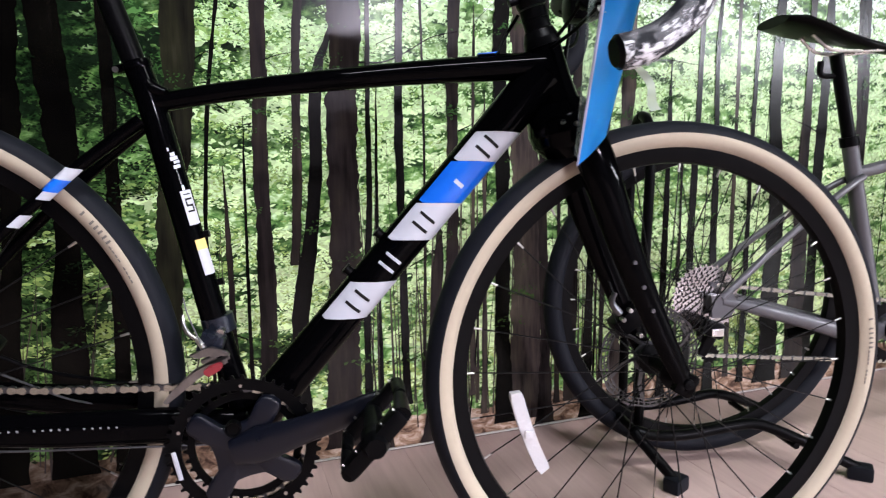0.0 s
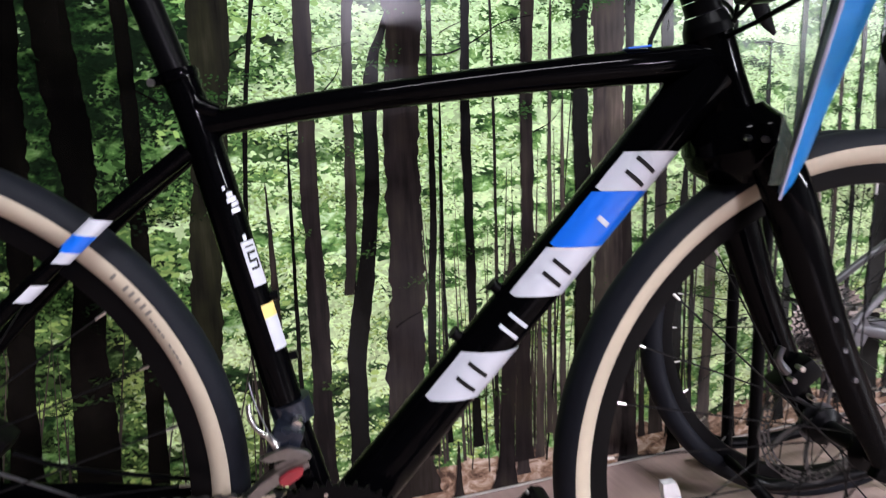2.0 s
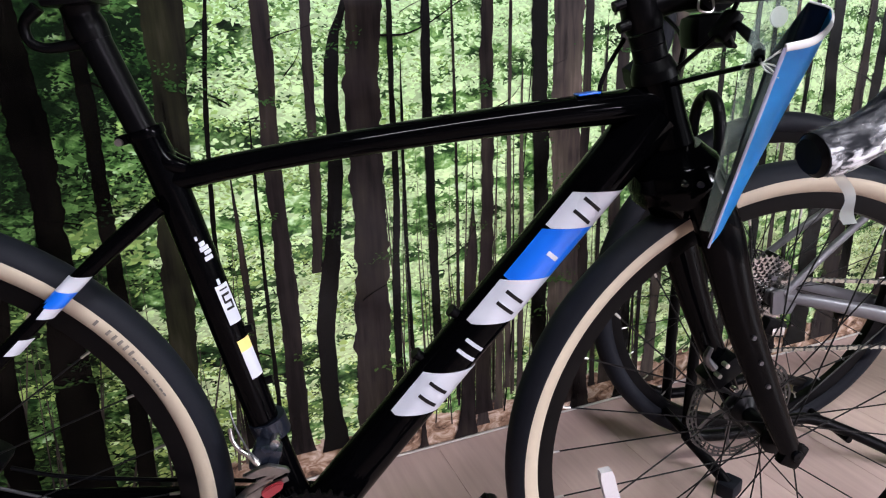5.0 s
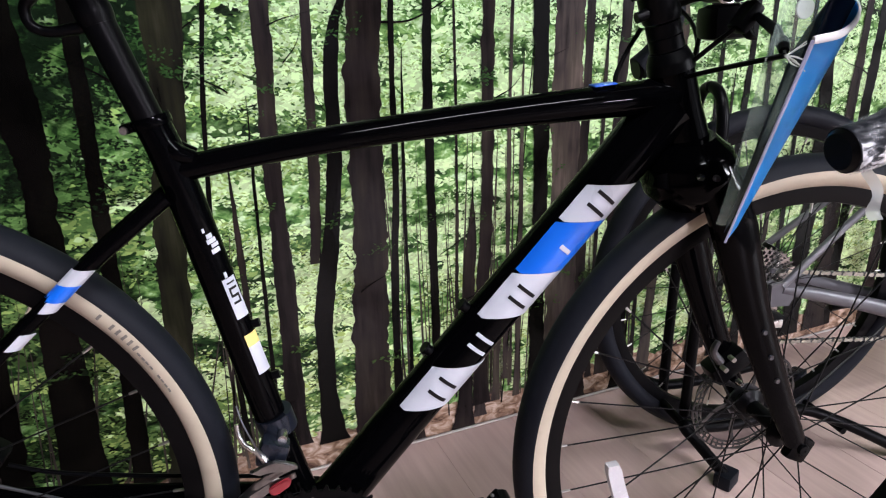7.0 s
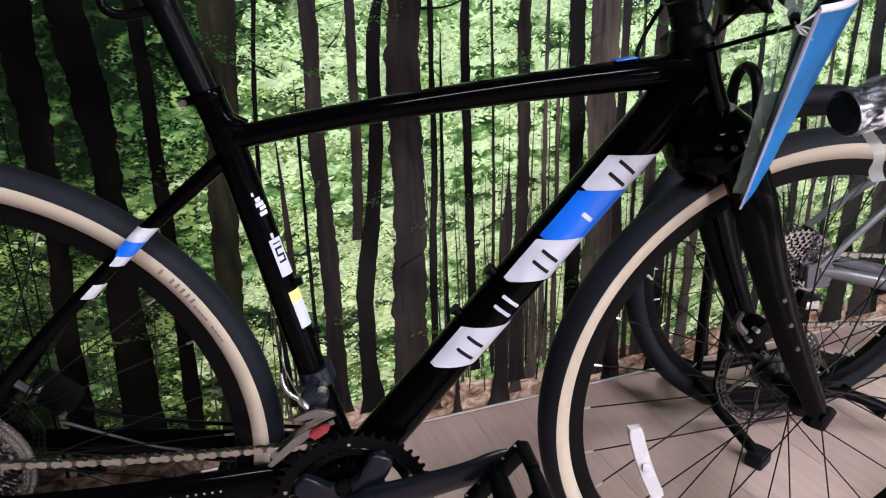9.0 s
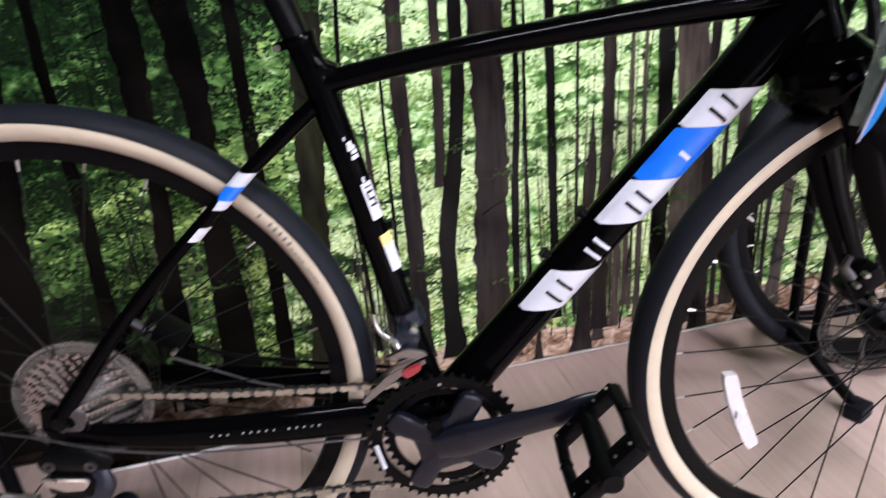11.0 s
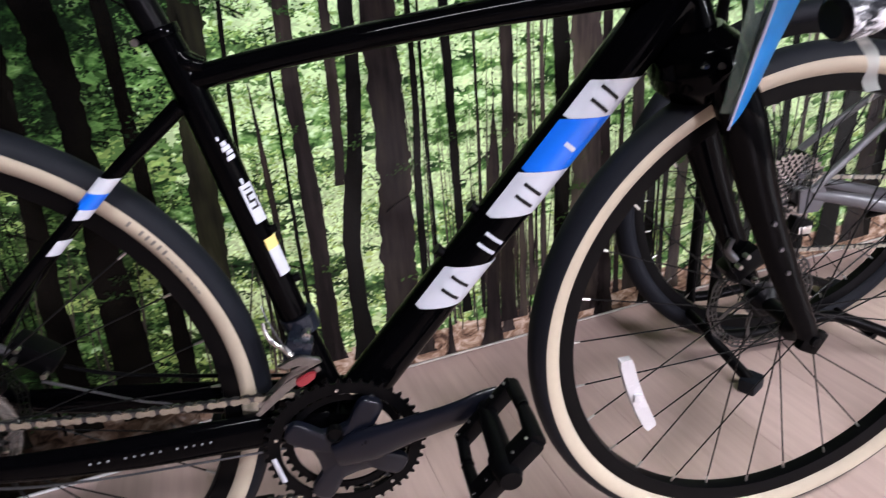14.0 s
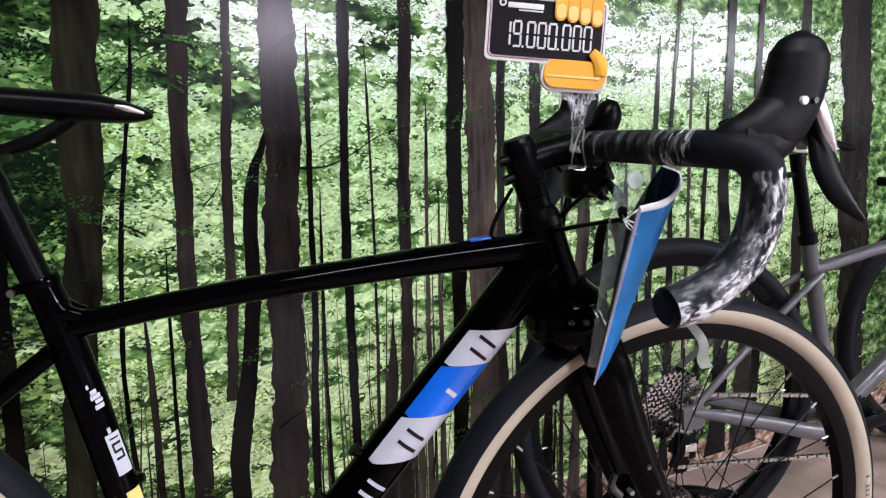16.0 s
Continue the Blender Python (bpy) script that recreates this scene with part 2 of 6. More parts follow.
def plate(bm, outline, y0, y1, holes=()):
    """A flat plate in the x-z plane from y0 to y1, with an outline of (x, z)."""
    n = len(outline)
    a = [bm.verts.new((x, y0, z)) for x, z in outline]
    b = [bm.verts.new((x, y1, z)) for x, z in outline]
    bm.faces.new(a)
    bm.faces.new(b[::-1])
    for i in range(n):
        j = (i + 1) % n
        bm.faces.new((a[i], b[i], b[j], a[j]))
    return bm


def ring_plate(bm, outer, inner, y0, y1, center=(0, 0)):
    """A flat ring between two outlines with as many points each."""
    n = len(outer)
    cx, cz = center
    rows = [[bm.verts.new((cx + x, y, cz + z)) for x, z in o] for o, y in ((outer, y0), (outer, y1), (inner, y1), (inner, y0))]
    for a, b in zip(rows, rows[1:] + rows[:1]):
        for i in range(n):
            j = (i + 1) % n
            bm.faces.new((a[i], a[j], b[j], b[i]))
    return bm


def toothed(teeth, root, tip):
    out = []
    for k in range(teeth):
        for f, r in ((0.0, root), (0.25, root), (0.42, tip), (0.58, tip), (0.75, root)):
            a = 2 * math.pi * (k + f) / teeth
            out.append((r * math.cos(a), r * math.sin(a)))
    return out


def disc(r, n):
    return [(r * math.cos(a), r * math.sin(a)) for a in np.linspace(0, 2 * math.pi, n, False)]


# ---------------------------------------------------------------- the shop
def wood_floor():
    m, n, l, b = node_mat("brown_vinyl_plank")
    tc = n.new("ShaderNodeTexCoord")
    rnd = n.new("ShaderNodeObjectInfo")
    mp = n.new("ShaderNodeMapping")
    mp.inputs["Scale"].default_value = (14, 1.1, 1)
    off = n.new("ShaderNodeVectorMath")
    off.operation = "MULTIPLY_ADD"
    off.inputs[1].default_value = (7.0, 5.0, 0.0)
    l.new(rnd.outputs["Random"], off.inputs[0])
    l.new(tc.outputs["Object"], off.inputs[2])
    l.new(off.outputs[0], mp.inputs[0])
    grain, cloud = n.new("ShaderNodeTexNoise"), n.new("ShaderNodeTexNoise")
    grain.inputs["Scale"].default_value, grain.inputs["Detail"].default_value = 5, 6
    cloud.inputs["Scale"].default_value, cloud.inputs["Detail"].default_value = 1.4, 3
    l.new(mp.outputs[0], grain.inputs["Vector"])
    l.new(off.outputs[0], cloud.inputs["Vector"])
    r = n.new("ShaderNodeValToRGB")
    r.color_ramp.elements[0].position, r.color_ramp.elements[1].position = 0.31, 0.69
    r.color_ramp.elements[0].color, r.color_ramp.elements[1].color = (0.465, 0.335, 0.295, 1), (0.6, 0.455, 0.41, 1)
    mx = n.new("ShaderNodeMath")
    mx.operation = "MULTIPLY_ADD"
    mx.inputs[1].default_value = 0.6
    c2 = n.new("ShaderNodeMath")
    c2.operation = "MULTIPLY"
    c2.inputs[1].default_value = 0.4
    l.new(cloud.outputs["Fac"], c2.inputs[0])
    l.new(grain.outputs["Fac"], mx.inputs[0])
    l.new(c2.outputs[0], mx.inputs[2])
    l.new(mx.outputs[0], r.inputs[0])
    l.new(r.outputs[0], b.inputs["Base Color"])
    b.inputs["Roughness"].default_value = 0.42
    bp = n.new("ShaderNodeBump")
    bp.inputs["Strength"].default_value, bp.inputs["Distance"].default_value = 0.15, 0.0006
    l.new(grain.outputs["Fac"], bp.inputs["Height"])
    l.new(bp.outputs[0], b.inputs["Normal"])
    return m


FLOOR_MAT = wood_floor()
# unseen floor, walls and ceiling, darkened so paper and paint mirror less
DARK_SLAB = surface("worn_brown_vinyl", (0.1, 0.075, 0.066), 0.7, grain=0.2, scale=20, bump=0.2)
PLASTER = surface("grey_plaster", (0.05, 0.05, 0.053), 0.8, grain=0.05, scale=25, bump=0.2)
CEILING_MAT = surface("grey_ceiling_board", (0.05, 0.05, 0.053), 0.85, grain=0.04, scale=25)

X0, X1, Y0, Y1 = -5.0, 13.0, -9.0, WALL_Y + 0.12


def slab(name, lo, hi, material, label, category="wall"):
    bm = block(bmesh.new(), [(a + b) / 2 for a, b in zip(lo, hi)], [b - a for a, b in zip(lo, hi)])
    return tagged(part(name, bm, material, smooth=False), label, category, kind="structure")


slab("wall_north", (X0, WALL_Y + 0.004, 0), (X1, Y1, CEILING_Z), PLASTER, "shop wall behind the forest wallpaper")
slab("wall_south", (X0, Y0 - 0.12, 0), (X1, Y0, CEILING_Z), PLASTER, "plain dark grey far shop wall")
slab("wall_west", (X0 - 0.12, Y0 - 0.12, 0), (X0, Y1, CEILING_Z), PLASTER, "plain dark grey side wall of the shop")
slab("wall_east", (X1, Y0 - 0.12, 0), (X1 + 0.12, Y1, CEILING_Z), PLASTER, "plain dark grey side wall of the shop")
slab("ceiling", (X0, Y0, CEILING_Z), (X1, Y1, CEILING_Z + 0.1), CEILING_MAT, "plain dark grey shop ceiling", "ceiling")
floor = slab("floor", (X0, Y0, -0.08), (X1, Y1, -0.0085), DARK_SLAB, "brown wood-look vinyl plank floor", "floor")

glow, gn, gl, gb = node_mat("lamp_diffuser")
gb.inputs["Base Color"].default_value = (0.9, 0.9, 0.9, 1)
gb.inputs["Emission Color"].default_value = (1, 0.97, 1.0, 1)
gb.inputs["Emission Strength"].default_value = 40.0
for x, y, length, width, watts, tint in LAMPS:
    lamp = tagged(new("ceiling_light"), "white rectangular ceiling light panel, switched on", "ceiling light", "ceiling lights")
    lamp.location = (x, y, CEILING_Z)
    bm = bmesh.new()
    for sx, sy, lx, ly in ((0, 1, length, 0.03), (0, -1, length, 0.03), (1, 0, 0.03, width), (-1, 0, 0.03, width)):
        block(bm, (sx * (length / 2), sy * (width / 2), -0.02), (lx, ly, 0.04), bevel=0.003)
    part("frame", bm, WHITE_CARD, lamp)
    part("diffuser", block(bmesh.new(), (0, 0, -0.012), (length - 0.03, width - 0.03, 0.01)), glow, lamp)
    light = bpy.data.lights.new("ceiling_light_glow", "AREA")
    light.shape, light.size, light.size_y, light.energy = "RECTANGLE", length - 0.04, width - 0.04, watts
    light.color = tint
    lo = new("ceiling_light_glow", light)
    lo.parent = lamp
    lo.location = (0, 0, -0.03)


# ---------------------------------------------------------------- forest wallpaper
PAPER_ROUGH, PAPER_SPEC = 0.2, 0.12


def mural_paper():
    """Printed leaves and light on glossy paper: patches of green at three scales over a pale ground."""
    m, n, l, b = node_mat("forest_print")
    tc = n.new("ShaderNodeTexCoord")
    mp = n.new("ShaderNodeMapping")
    mp.inputs["Scale"].default_value = (1.0, 1.0, 1.6)
    l.new(tc.outputs["Object"], mp.inputs[0])

    def noise_tex(scale, detail, dist=0.0, rough=0.6):
        t = n.new("ShaderNodeTexNoise")
        t.inputs["Scale"].default_value, t.inputs["Detail"].default_value = scale, detail
        t.inputs["Distortion"].default_value, t.inputs["Roughness"].default_value = dist, rough
        l.new(mp.outputs[0], t.inputs["Vector"])
        return t.outputs["Fac"]

    def ramp(fac, *stops):
        r = n.new("ShaderNodeValToRGB")
        e = r.color_ramp.elements
        while len(e) < len(stops):
            e.new(0.5)
        for s, (p, c) in zip(e, stops):
            s.position, s.color = p, (*c, 1)
        l.new(fac, r.inputs[0])
        return r.outputs[0]

    def mixed(fac, a, c):
        x = n.new("ShaderNodeMix")
        x.data_type = "RGBA"
        l.new(fac, x.inputs[0])
        l.new(a, x.inputs[6])
        l.new(c, x.inputs[7])
        return x.outputs[2]

    leaves = noise_tex(34, 5, 0.4, 0.6)
    clumps = noise_tex(9, 4, 0.3)
    far = noise_tex(2.6, 3)
    light_green = ramp(leaves, (0.36, (0.012, 0.035, 0.01)), (0.46, (0.07, 0.17, 0.04)), (0.56, (0.22, 0.4, 0.12)), (0.68, (0.62, 0.8, 0.5)))
    dark_green = ramp(leaves, (0.42, (0.003, 0.006, 0.003)), (0.52, (0.012, 0.035, 0.01)), (0.6, (0.035, 0.08, 0.02)), (0.72, (0.16, 0.28, 0.1)))
    add = n.new("ShaderNodeMath")
    add.operation = "MULTIPLY_ADD"
    add.inputs[1].default_value = 0.55
    h = n.new("ShaderNodeMath")
    h.operation = "MULTIPLY"
    h.inputs[1].default_value = 0.45
    l.new(far, h.inputs[0])
    l.new(clumps, add.inputs[0])
    l.new(h.outputs[0], add.inputs[2])
    # the photograph is darker towards its left border
    sx = n.new("ShaderNodeSeparateXYZ")
    l.new(tc.outputs["Object"], sx.inputs[0])
    lit = n.new("ShaderNodeMapRange")
    lit.inputs[1].default_value, lit.inputs[2].default_value = -0.5, 0.45
    lit.inputs[3].default_value, lit.inputs[4].default_value = -0.16, 0.06
    l.new(sx.outputs[0], lit.inputs[0])
    tot = n.new("ShaderNodeMath")
    tot.operation = "ADD"
    l.new(add.outputs[0], tot.inputs[0])
    l.new(lit.outputs[0], tot.inputs[1])
    pick = ramp(tot.outputs[0], (0.44, (0, 0, 0)), (0.54, (1, 1, 1)))
    col = mixed(pick, dark_green, light_green)
    # leaf litter along the bottom of the picture
    litter = ramp(noise_tex(30, 6, 0.8), (0.35, (0.07, 0.04, 0.028)), (0.5, (0.31, 0.195, 0.13)), (0.66, (0.66, 0.52, 0.42)))
    edge = n.new("ShaderNodeMath")
    edge.operation = "MULTIPLY_ADD"
    edge.inputs[1].default_value, edge.inputs[2].default_value = 0.12, 0.02
    l.new(clumps, edge.inputs[0])
    shade = n.new("ShaderNodeMapRange")
    shade.inputs[1].default_value, shade.inputs[2].default_value = -0.42, 0.28
    shade.inputs[3].default_value, shade.inputs[4].default_value = 0.03, 1.0
    l.new(sx.outputs[0], shade.inputs[0])
    dim = n.new("ShaderNodeHueSaturation")
    l.new(litter, dim.inputs["Color"])
    l.new(shade.outputs[0], dim.inputs["Value"])
    litter = dim.outputs[0]
    low = n.new("ShaderNodeMath")
    low.operation = "LESS_THAN"
    l.new(sx.outputs[2], low.inputs[0])
    l.new(edge.outputs[0], low.inputs[1])
    col = mixed(low.outputs[0], col, litter)
    l.new(col, b.inputs["Base Color"])
    b.inputs["Roughness"].default_value = PAPER_ROUGH
    b.inputs["Specular IOR Level"].default_value = PAPER_SPEC
    return m


MURAL = mural_paper()
bm = block(bmesh.new(), ((X0 + X1) / 2, WALL_Y + 0.002, CEILING_Z / 2), (X1 - X0, 0.004, CEILING_Z))
mural = tagged(part("forest_wallpaper", bm, MURAL, smooth=False), "glossy wallpaper printed with a green beech forest", "wallpaper", kind="structure")

def bark(name, color):
    """Printed bark: fine streaks, long lighter and darker stretches and a touch of green."""
    m, n, l, b = node_mat(name)
    tc = n.new("ShaderNodeTexCoord")
    facs = []
    for scale, detail in (((120, 1, 12), 5), ((26, 1, 4.5), 4), ((9, 1, 9), 3)):
        mp, t = n.new("ShaderNodeMapping"), n.new("ShaderNodeTexNoise")
        mp.inputs["Scale"].default_value = scale
        t.inputs["Scale"].default_value, t.inputs["Detail"].default_value = 1.0, detail
        l.new(tc.outputs["Object"], mp.inputs[0])
        l.new(mp.outputs[0], t.inputs["Vector"])
        facs.append(t.outputs["Fac"])
    total = None
    for f, w in zip(facs, (0.28, 0.4, 0.32)):
        k = n.new("ShaderNodeMath")
        k.operation = "MULTIPLY_ADD"
        k.inputs[1].default_value, k.inputs[2].default_value = w, 0.0
        l.new(f, k.inputs[0])
        if total:
            l.new(total, k.inputs[2])
        total = k.outputs[0]
    r = n.new("ShaderNodeValToRGB")
    e = r.color_ramp.elements
    e.new(0.5)
    e.new(0.5)
    for s, (p, c) in zip(e, ((0.38, [0.3 * v for v in color]), (0.48, color), (0.56, [1.5 * color[0], 1.6 * color[1], 1.3 * color[2]]), (0.66, [2.8 * color[0], 2.7 * color[1], 2.6 * color[2]]))):
        s.position, s.color = p, (*c, 1)
    l.new(total, r.inputs[0])
    l.new(r.outputs[0], b.inputs["Base Color"])
    b.inputs["Roughness"].default_value = PAPER_ROUGH
    b.inputs["Specular IOR Level"].default_value = PAPER_SPEC
    return m


BARK = bark("printed_bark", (0.0145, 0.0106, 0.0105))
BARK_DARK = bark("printed_dark_bark", (0.0016, 0.0014, 0.0012))
BARK_PALE = bark("printed_pale_bark", (0.042, 0.032, 0.03))
BARK_MOSS = bark("printed_mossy_bark", (0.011, 0.0105, 0.007))
# printed trunks: places up the trunk as (x, z, width), and its tone
TRUNKS = [
    ([(0.075, 1.3, 0.068), (0.063, 1.13, 0.065), (0.048, 0.9, 0.06), (0.026, 0.63, 0.053), (0.008, 0.48, 0.047), (-0.01, 0.26, 0.045), (-0.03, 0.04, 0.05)], 3),
    ([(0.218, 1.3, 0.04), (0.211, 1.14, 0.037), (0.199, 0.96, 0.031), (0.193, 0.77, 0.03), (0.192, 0.6, 0.03), (0.19, 0.42, 0.034), (0.188, 0.06, 0.042)], 0),
    ([(0.288, 1.25, 0.016), (0.281, 1.01, 0.016), (0.269, 0.86, 0.018), (0.263, 0.68, 0.019), (0.258, 0.52, 0.022), (0.251, 0.44, 0.019)], 0),
    ([(0.352, 0.95, 0.03), (0.33, 0.9, 0.028), (0.312, 0.85, 0.025), (0.305, 0.78, 0.025), (0.303, 0.66, 0.026), (0.294, 0.56, 0.028), (0.28, 0.46, 0.031), (0.264, 0.38, 0.034), (0.255, 0.3, 0.034), (0.255, 0.18, 0.036), (0.26, 0.05, 0.046)], 1),
    ([(0.385, 1.3, 0.06), (0.377, 1.16, 0.062), (0.368, 1.01, 0.063), (0.363, 0.75, 0.063), (0.358, 0.58, 0.066), (0.352, 0.4, 0.07), (0.349, 0.22, 0.073), (0.35, 0.02, 0.086)], 0),
    ([(0.424, 1.12, 0.009), (0.416, 0.75, 0.011), (0.413, 0.55, 0.014), (0.405, 0.4, 0.015), (0.396, 0.1, 0.018)], 1),
    ([(0.435, 0.82, 0.006), (0.43, 0.55, 0.007), (0.431, 0.12, 0.009)], 1),
    ([(0.496, 1.25, 0.02), (0.493, 1.07, 0.023), (0.488, 0.95, 0.016), (0.484, 0.75, 0.018), (0.485, 0.5, 0.018), (0.489, 0.1, 0.019)], 1),
    ([(0.625, 1.3, 0.027), (0.62, 1.15, 0.027), (0.611, 0.96, 0.027), (0.608, 0.7, 0.026), (0.604, 0.5, 0.028), (0.596, 0.32, 0.03), (0.59, 0.05, 0.034)], 0),
    ([(0.572, 0.55, 0.024), (0.562, 0.3, 0.028), (0.556, 0.12, 0.033), (0.545, 0.0, 0.044)], 0),
    ([(0.447, 0.12, 0.014), (0.447, 0.0, 0.02)], 0),
    ([(0.733, 1.3, 0.04), (0.73, 1.13, 0.039), (0.725, 0.92, 0.036), (0.726, 0.7, 0.034), (0.729, 0.5, 0.034), (0.731, 0.02, 0.042)], 1),
    ([(0.779, 1.3, 0.066), (0.783, 1.02, 0.067), (0.786, 0.82, 0.069), (0.791, 0.6, 0.074), (0.794, 0.02, 0.084)], 2),
    ([(0.842, 1.3, 0.02), (0.838, 1.0, 0.022), (0.834, 0.6, 0.022), (0.845, 0.1, 0.034), (0.846, 0.0, 0.042)], 0),
    ([(0.93, 1.3, 0.028), (0.925, 1.03, 0.029), (0.918, 0.6, 0.027), (0.914, 0.05, 0.032)], 0),
    ([(0.98, 0.7, 0.018), (0.963, 0.22, 0.024), (0.96, 0.0, 0.034)], 1),
    ([(1.074, 1.3, 0.036), (1.065, 0.8, 0.037), (1.05, 0.45, 0.034), (1.042, 0.19, 0.03), (1.04, 0.02, 0.038)], 2),
    ([(1.135, 0.7, 0.015), (1.118, 0.2, 0.022), (1.115, 0.0, 0.03)], 1),
    ([(1.192, 0.9, 0.013), (1.187, 0.5, 0.017), (1.184, 0.02, 0.024)], 1),
    ([(1.29, 1.15, 0.014), (1.27, 0.52, 0.02), (1.262, 0.02, 0.026)], 1),
    ([(1.352, 1.25, 0.011), (1.346, 1.13, 0.011), (1.334, 0.93, 0.012), (1.342, 0.5, 0.022), (1.34, 0.02, 0.03)], 1),
    ([(1.462, 1.05, 0.012), (1.454, 0.44, 0.015), (1.45, 0.03, 0.02)], 1),
    ([(1.538, 1.25, 0.028), (1.53, 0.8, 0.037), (1.546, 0.58, 0.046), (1.55, 0.42, 0.055), (1.54, 0.02, 0.066)], 1),
    ([(1.65, 1.25, 0.022), (1.643, 0.82, 0.026), (1.64, 0.5, 0.048), (1.641, 0.02, 0.072)], 0),
    ([(1.712, 1.15, 0.03), (1.699, 0.69, 0.035), (1.686, 0.02, 0.042)], 1),
    ([(1.83, 1.3, 0.045), (1.85, 0.6, 0.046), (1.86, 0.0, 0.05)], 0),
    ([(2.06, 1.3, 0.14), (2.12, 0.6, 0.15), (2.16, 0.0, 0.16)], 0),
    ([(-0.072, 1.3, 0.022), (-0.08, 0.8, 0.023), (-0.083, 0.58, 0.025), (-0.1, 0.03, 0.034)], 1),
    ([(-0.185, 1.3, 0.05), (-0.168, 0.75, 0.056), (-0.163, 0.6, 0.043), (-0.172, 0.35, 0.04), (-0.176, 0.03, 0.048)], 1),
    ([(-0.158, 0.8, 0.009), (-0.164, 0.68, 0.011), (-0.174, 0.54, 0.014), (-0.196, 0.37, 0.025), (-0.215, 0.03, 0.032)], 1),
    ([(-0.225, 1.3, 0.05), (-0.246, 0.8, 0.05), (-0.253, 0.66, 0.044), (-0.26, 0.52, 0.032), (-0.28, 0.31, 0.04), (-0.3, 0.03, 0.048)], 1),
    ([(-0.355, 1.3, 0.016), (-0.382, 0.75, 0.018), (-0.391, 0.5, 0.023), (-0.4, 0.32, 0.028), (-0.415, 0.02, 0.034)], 1),
    ([(-0.43, 1.3, 0.04), (-0.462, 0.8, 0.045), (-0.49, 0.58, 0.048), (-0.516, 0.44, 0.046), (-0.55, 0.02, 0.056)], 1),
    ([(-0.48, 1.3, 0.07), (-0.527, 0.8, 0.075), (-0.57, 0.45, 0.09), (-0.6, 0.02, 0.11)], 1),
    ([(-0.6, 1.3, 0.05), (-0.66, 0.6, 0.06), (-0.7, 0.02, 0.07)], 1),
    ([(-0.7, 1.3, 0.07), (-0.78, 0.6, 0.08), (-0.86, 0.02, 0.09)], 1),
    ([(-0.88, 1.3, 0.06), (-0.95, 0.6, 0.06), (-1.0, 0.02, 0.07)], 1),
    # slim stems behind the thick ones
    ([(0.138, 1.15, 0.006), (0.131, 1.03, 0.007), (0.112, 0.9, 0.007), (0.096, 0.78, 0.007), (0.082, 0.6, 0.008), (0.078, 0.48, 0.008), (0.092, 0.1, 0.011)], 1),
    ([(0.16, 0.75, 0.005), (0.155, 0.5, 0.006), (0.15, 0.1, 0.009)], 1),
    ([(0.117, 0.65, 0.009), (0.12, 0.4, 0.011), (0.122, 0.08, 0.013)], 0),
    ([(0.535, 1.1, 0.004), (0.54, 0.6, 0.006), (0.53, 0.1, 0.009)], 0),
    ([(0.66, 1.0, 0.007), (0.655, 0.6, 0.009), (0.65, 0.1, 0.012)], 2),
    ([(0.685, 0.8, 0.008), (0.683, 0.4, 0.01), (0.68, 0.05, 0.014)], 2),
    ([(0.587, 0.4, 0.014), (0.589, 0.12, 0.018), (0.588, 0.02, 0.024)], 2),
    ([(0.63, 0.4, 0.012), (0.628, 0.05, 0.018)], 2),
    ([(0.88, 0.9, 0.008), (0.876, 0.4, 0.01), (0.875, 0.05, 0.014)], 0),
    ([(1.0, 1.1, 0.006), (1.0, 0.5, 0.009), (1.0, 0.05, 0.012)], 0),
    ([(1.235, 0.8, 0.006), (1.23, 0.4, 0.008), (1.225, 0.05, 0.012)], 0),
    ([(1.4, 1.2, 0.01), (1.402, 0.7, 0.012), (1.4, 0.05, 0.016)], 2),
]
rng = random.Random(5)
# the print goes on to both ends of the wall
x = -4.8
while x < 12.8:
    if not -1.08 < x < 2.3:
        w, lean = rng.uniform(0.03, 0.09), rng.uniform(-0.06, 0.08)
        TRUNKS.append(([(x + lean, 1.3, w), (x, 0.6, w * 1.05), (x - 0.6 * lean, 0.0, w * 1.3)], rng.choice((0, 1, 1))))
    x += rng.uniform(0.12, 0.34)
for k, (places, tone) in enumerate(TRUNKS):
    bm, rows = bmesh.new(), []
    y = WALL_Y - 0.001 - 0.0002 * (k % 12)
    if places[0][1] >= 1.25:
        (xa, za, wa), (xb, zb, _) = places[:2]
        places = [(xa + (xa - xb) / (za - zb) * (CEILING_Z - za), CEILING_Z, wa * 0.85)] + places
    phase = rng.uniform(0, 6)
    path = spline([(x, z, w) for x, z, w in places], int((places[0][1] - places[-1][1]) / 0.011) + 6)
    drift = [0.0, 0.0]
    for x, z, w in path:
        hw = w / 2 * (1 + 0.35 * math.exp(-(z - places[-1][1]) / 0.025) * (places[-1][1] < 0.2))
        if places[0][1] < 1.25:
            hw *= min(1, 0.12 + (places[0][1] - z) / 0.14)
        cx = x + 0.05 * w * math.sin(13 * z + phase)
        drift = [0.75 * d + rng.gauss(0, 0.022 * w + 0.0002) for d in drift]
        rows.append([bm.verts.new((cx + s * (hw + d), y, z)) for s, d in zip((-1, 1), drift)])
    for a, c in zip(rows, rows[1:]):
        bm.faces.new((a[0], a[1], c[1], c[0]))
    part("printed_trunk", bm, (BARK, BARK_DARK, BARK_PALE, BARK_MOSS)[tone], mural, smooth=False)


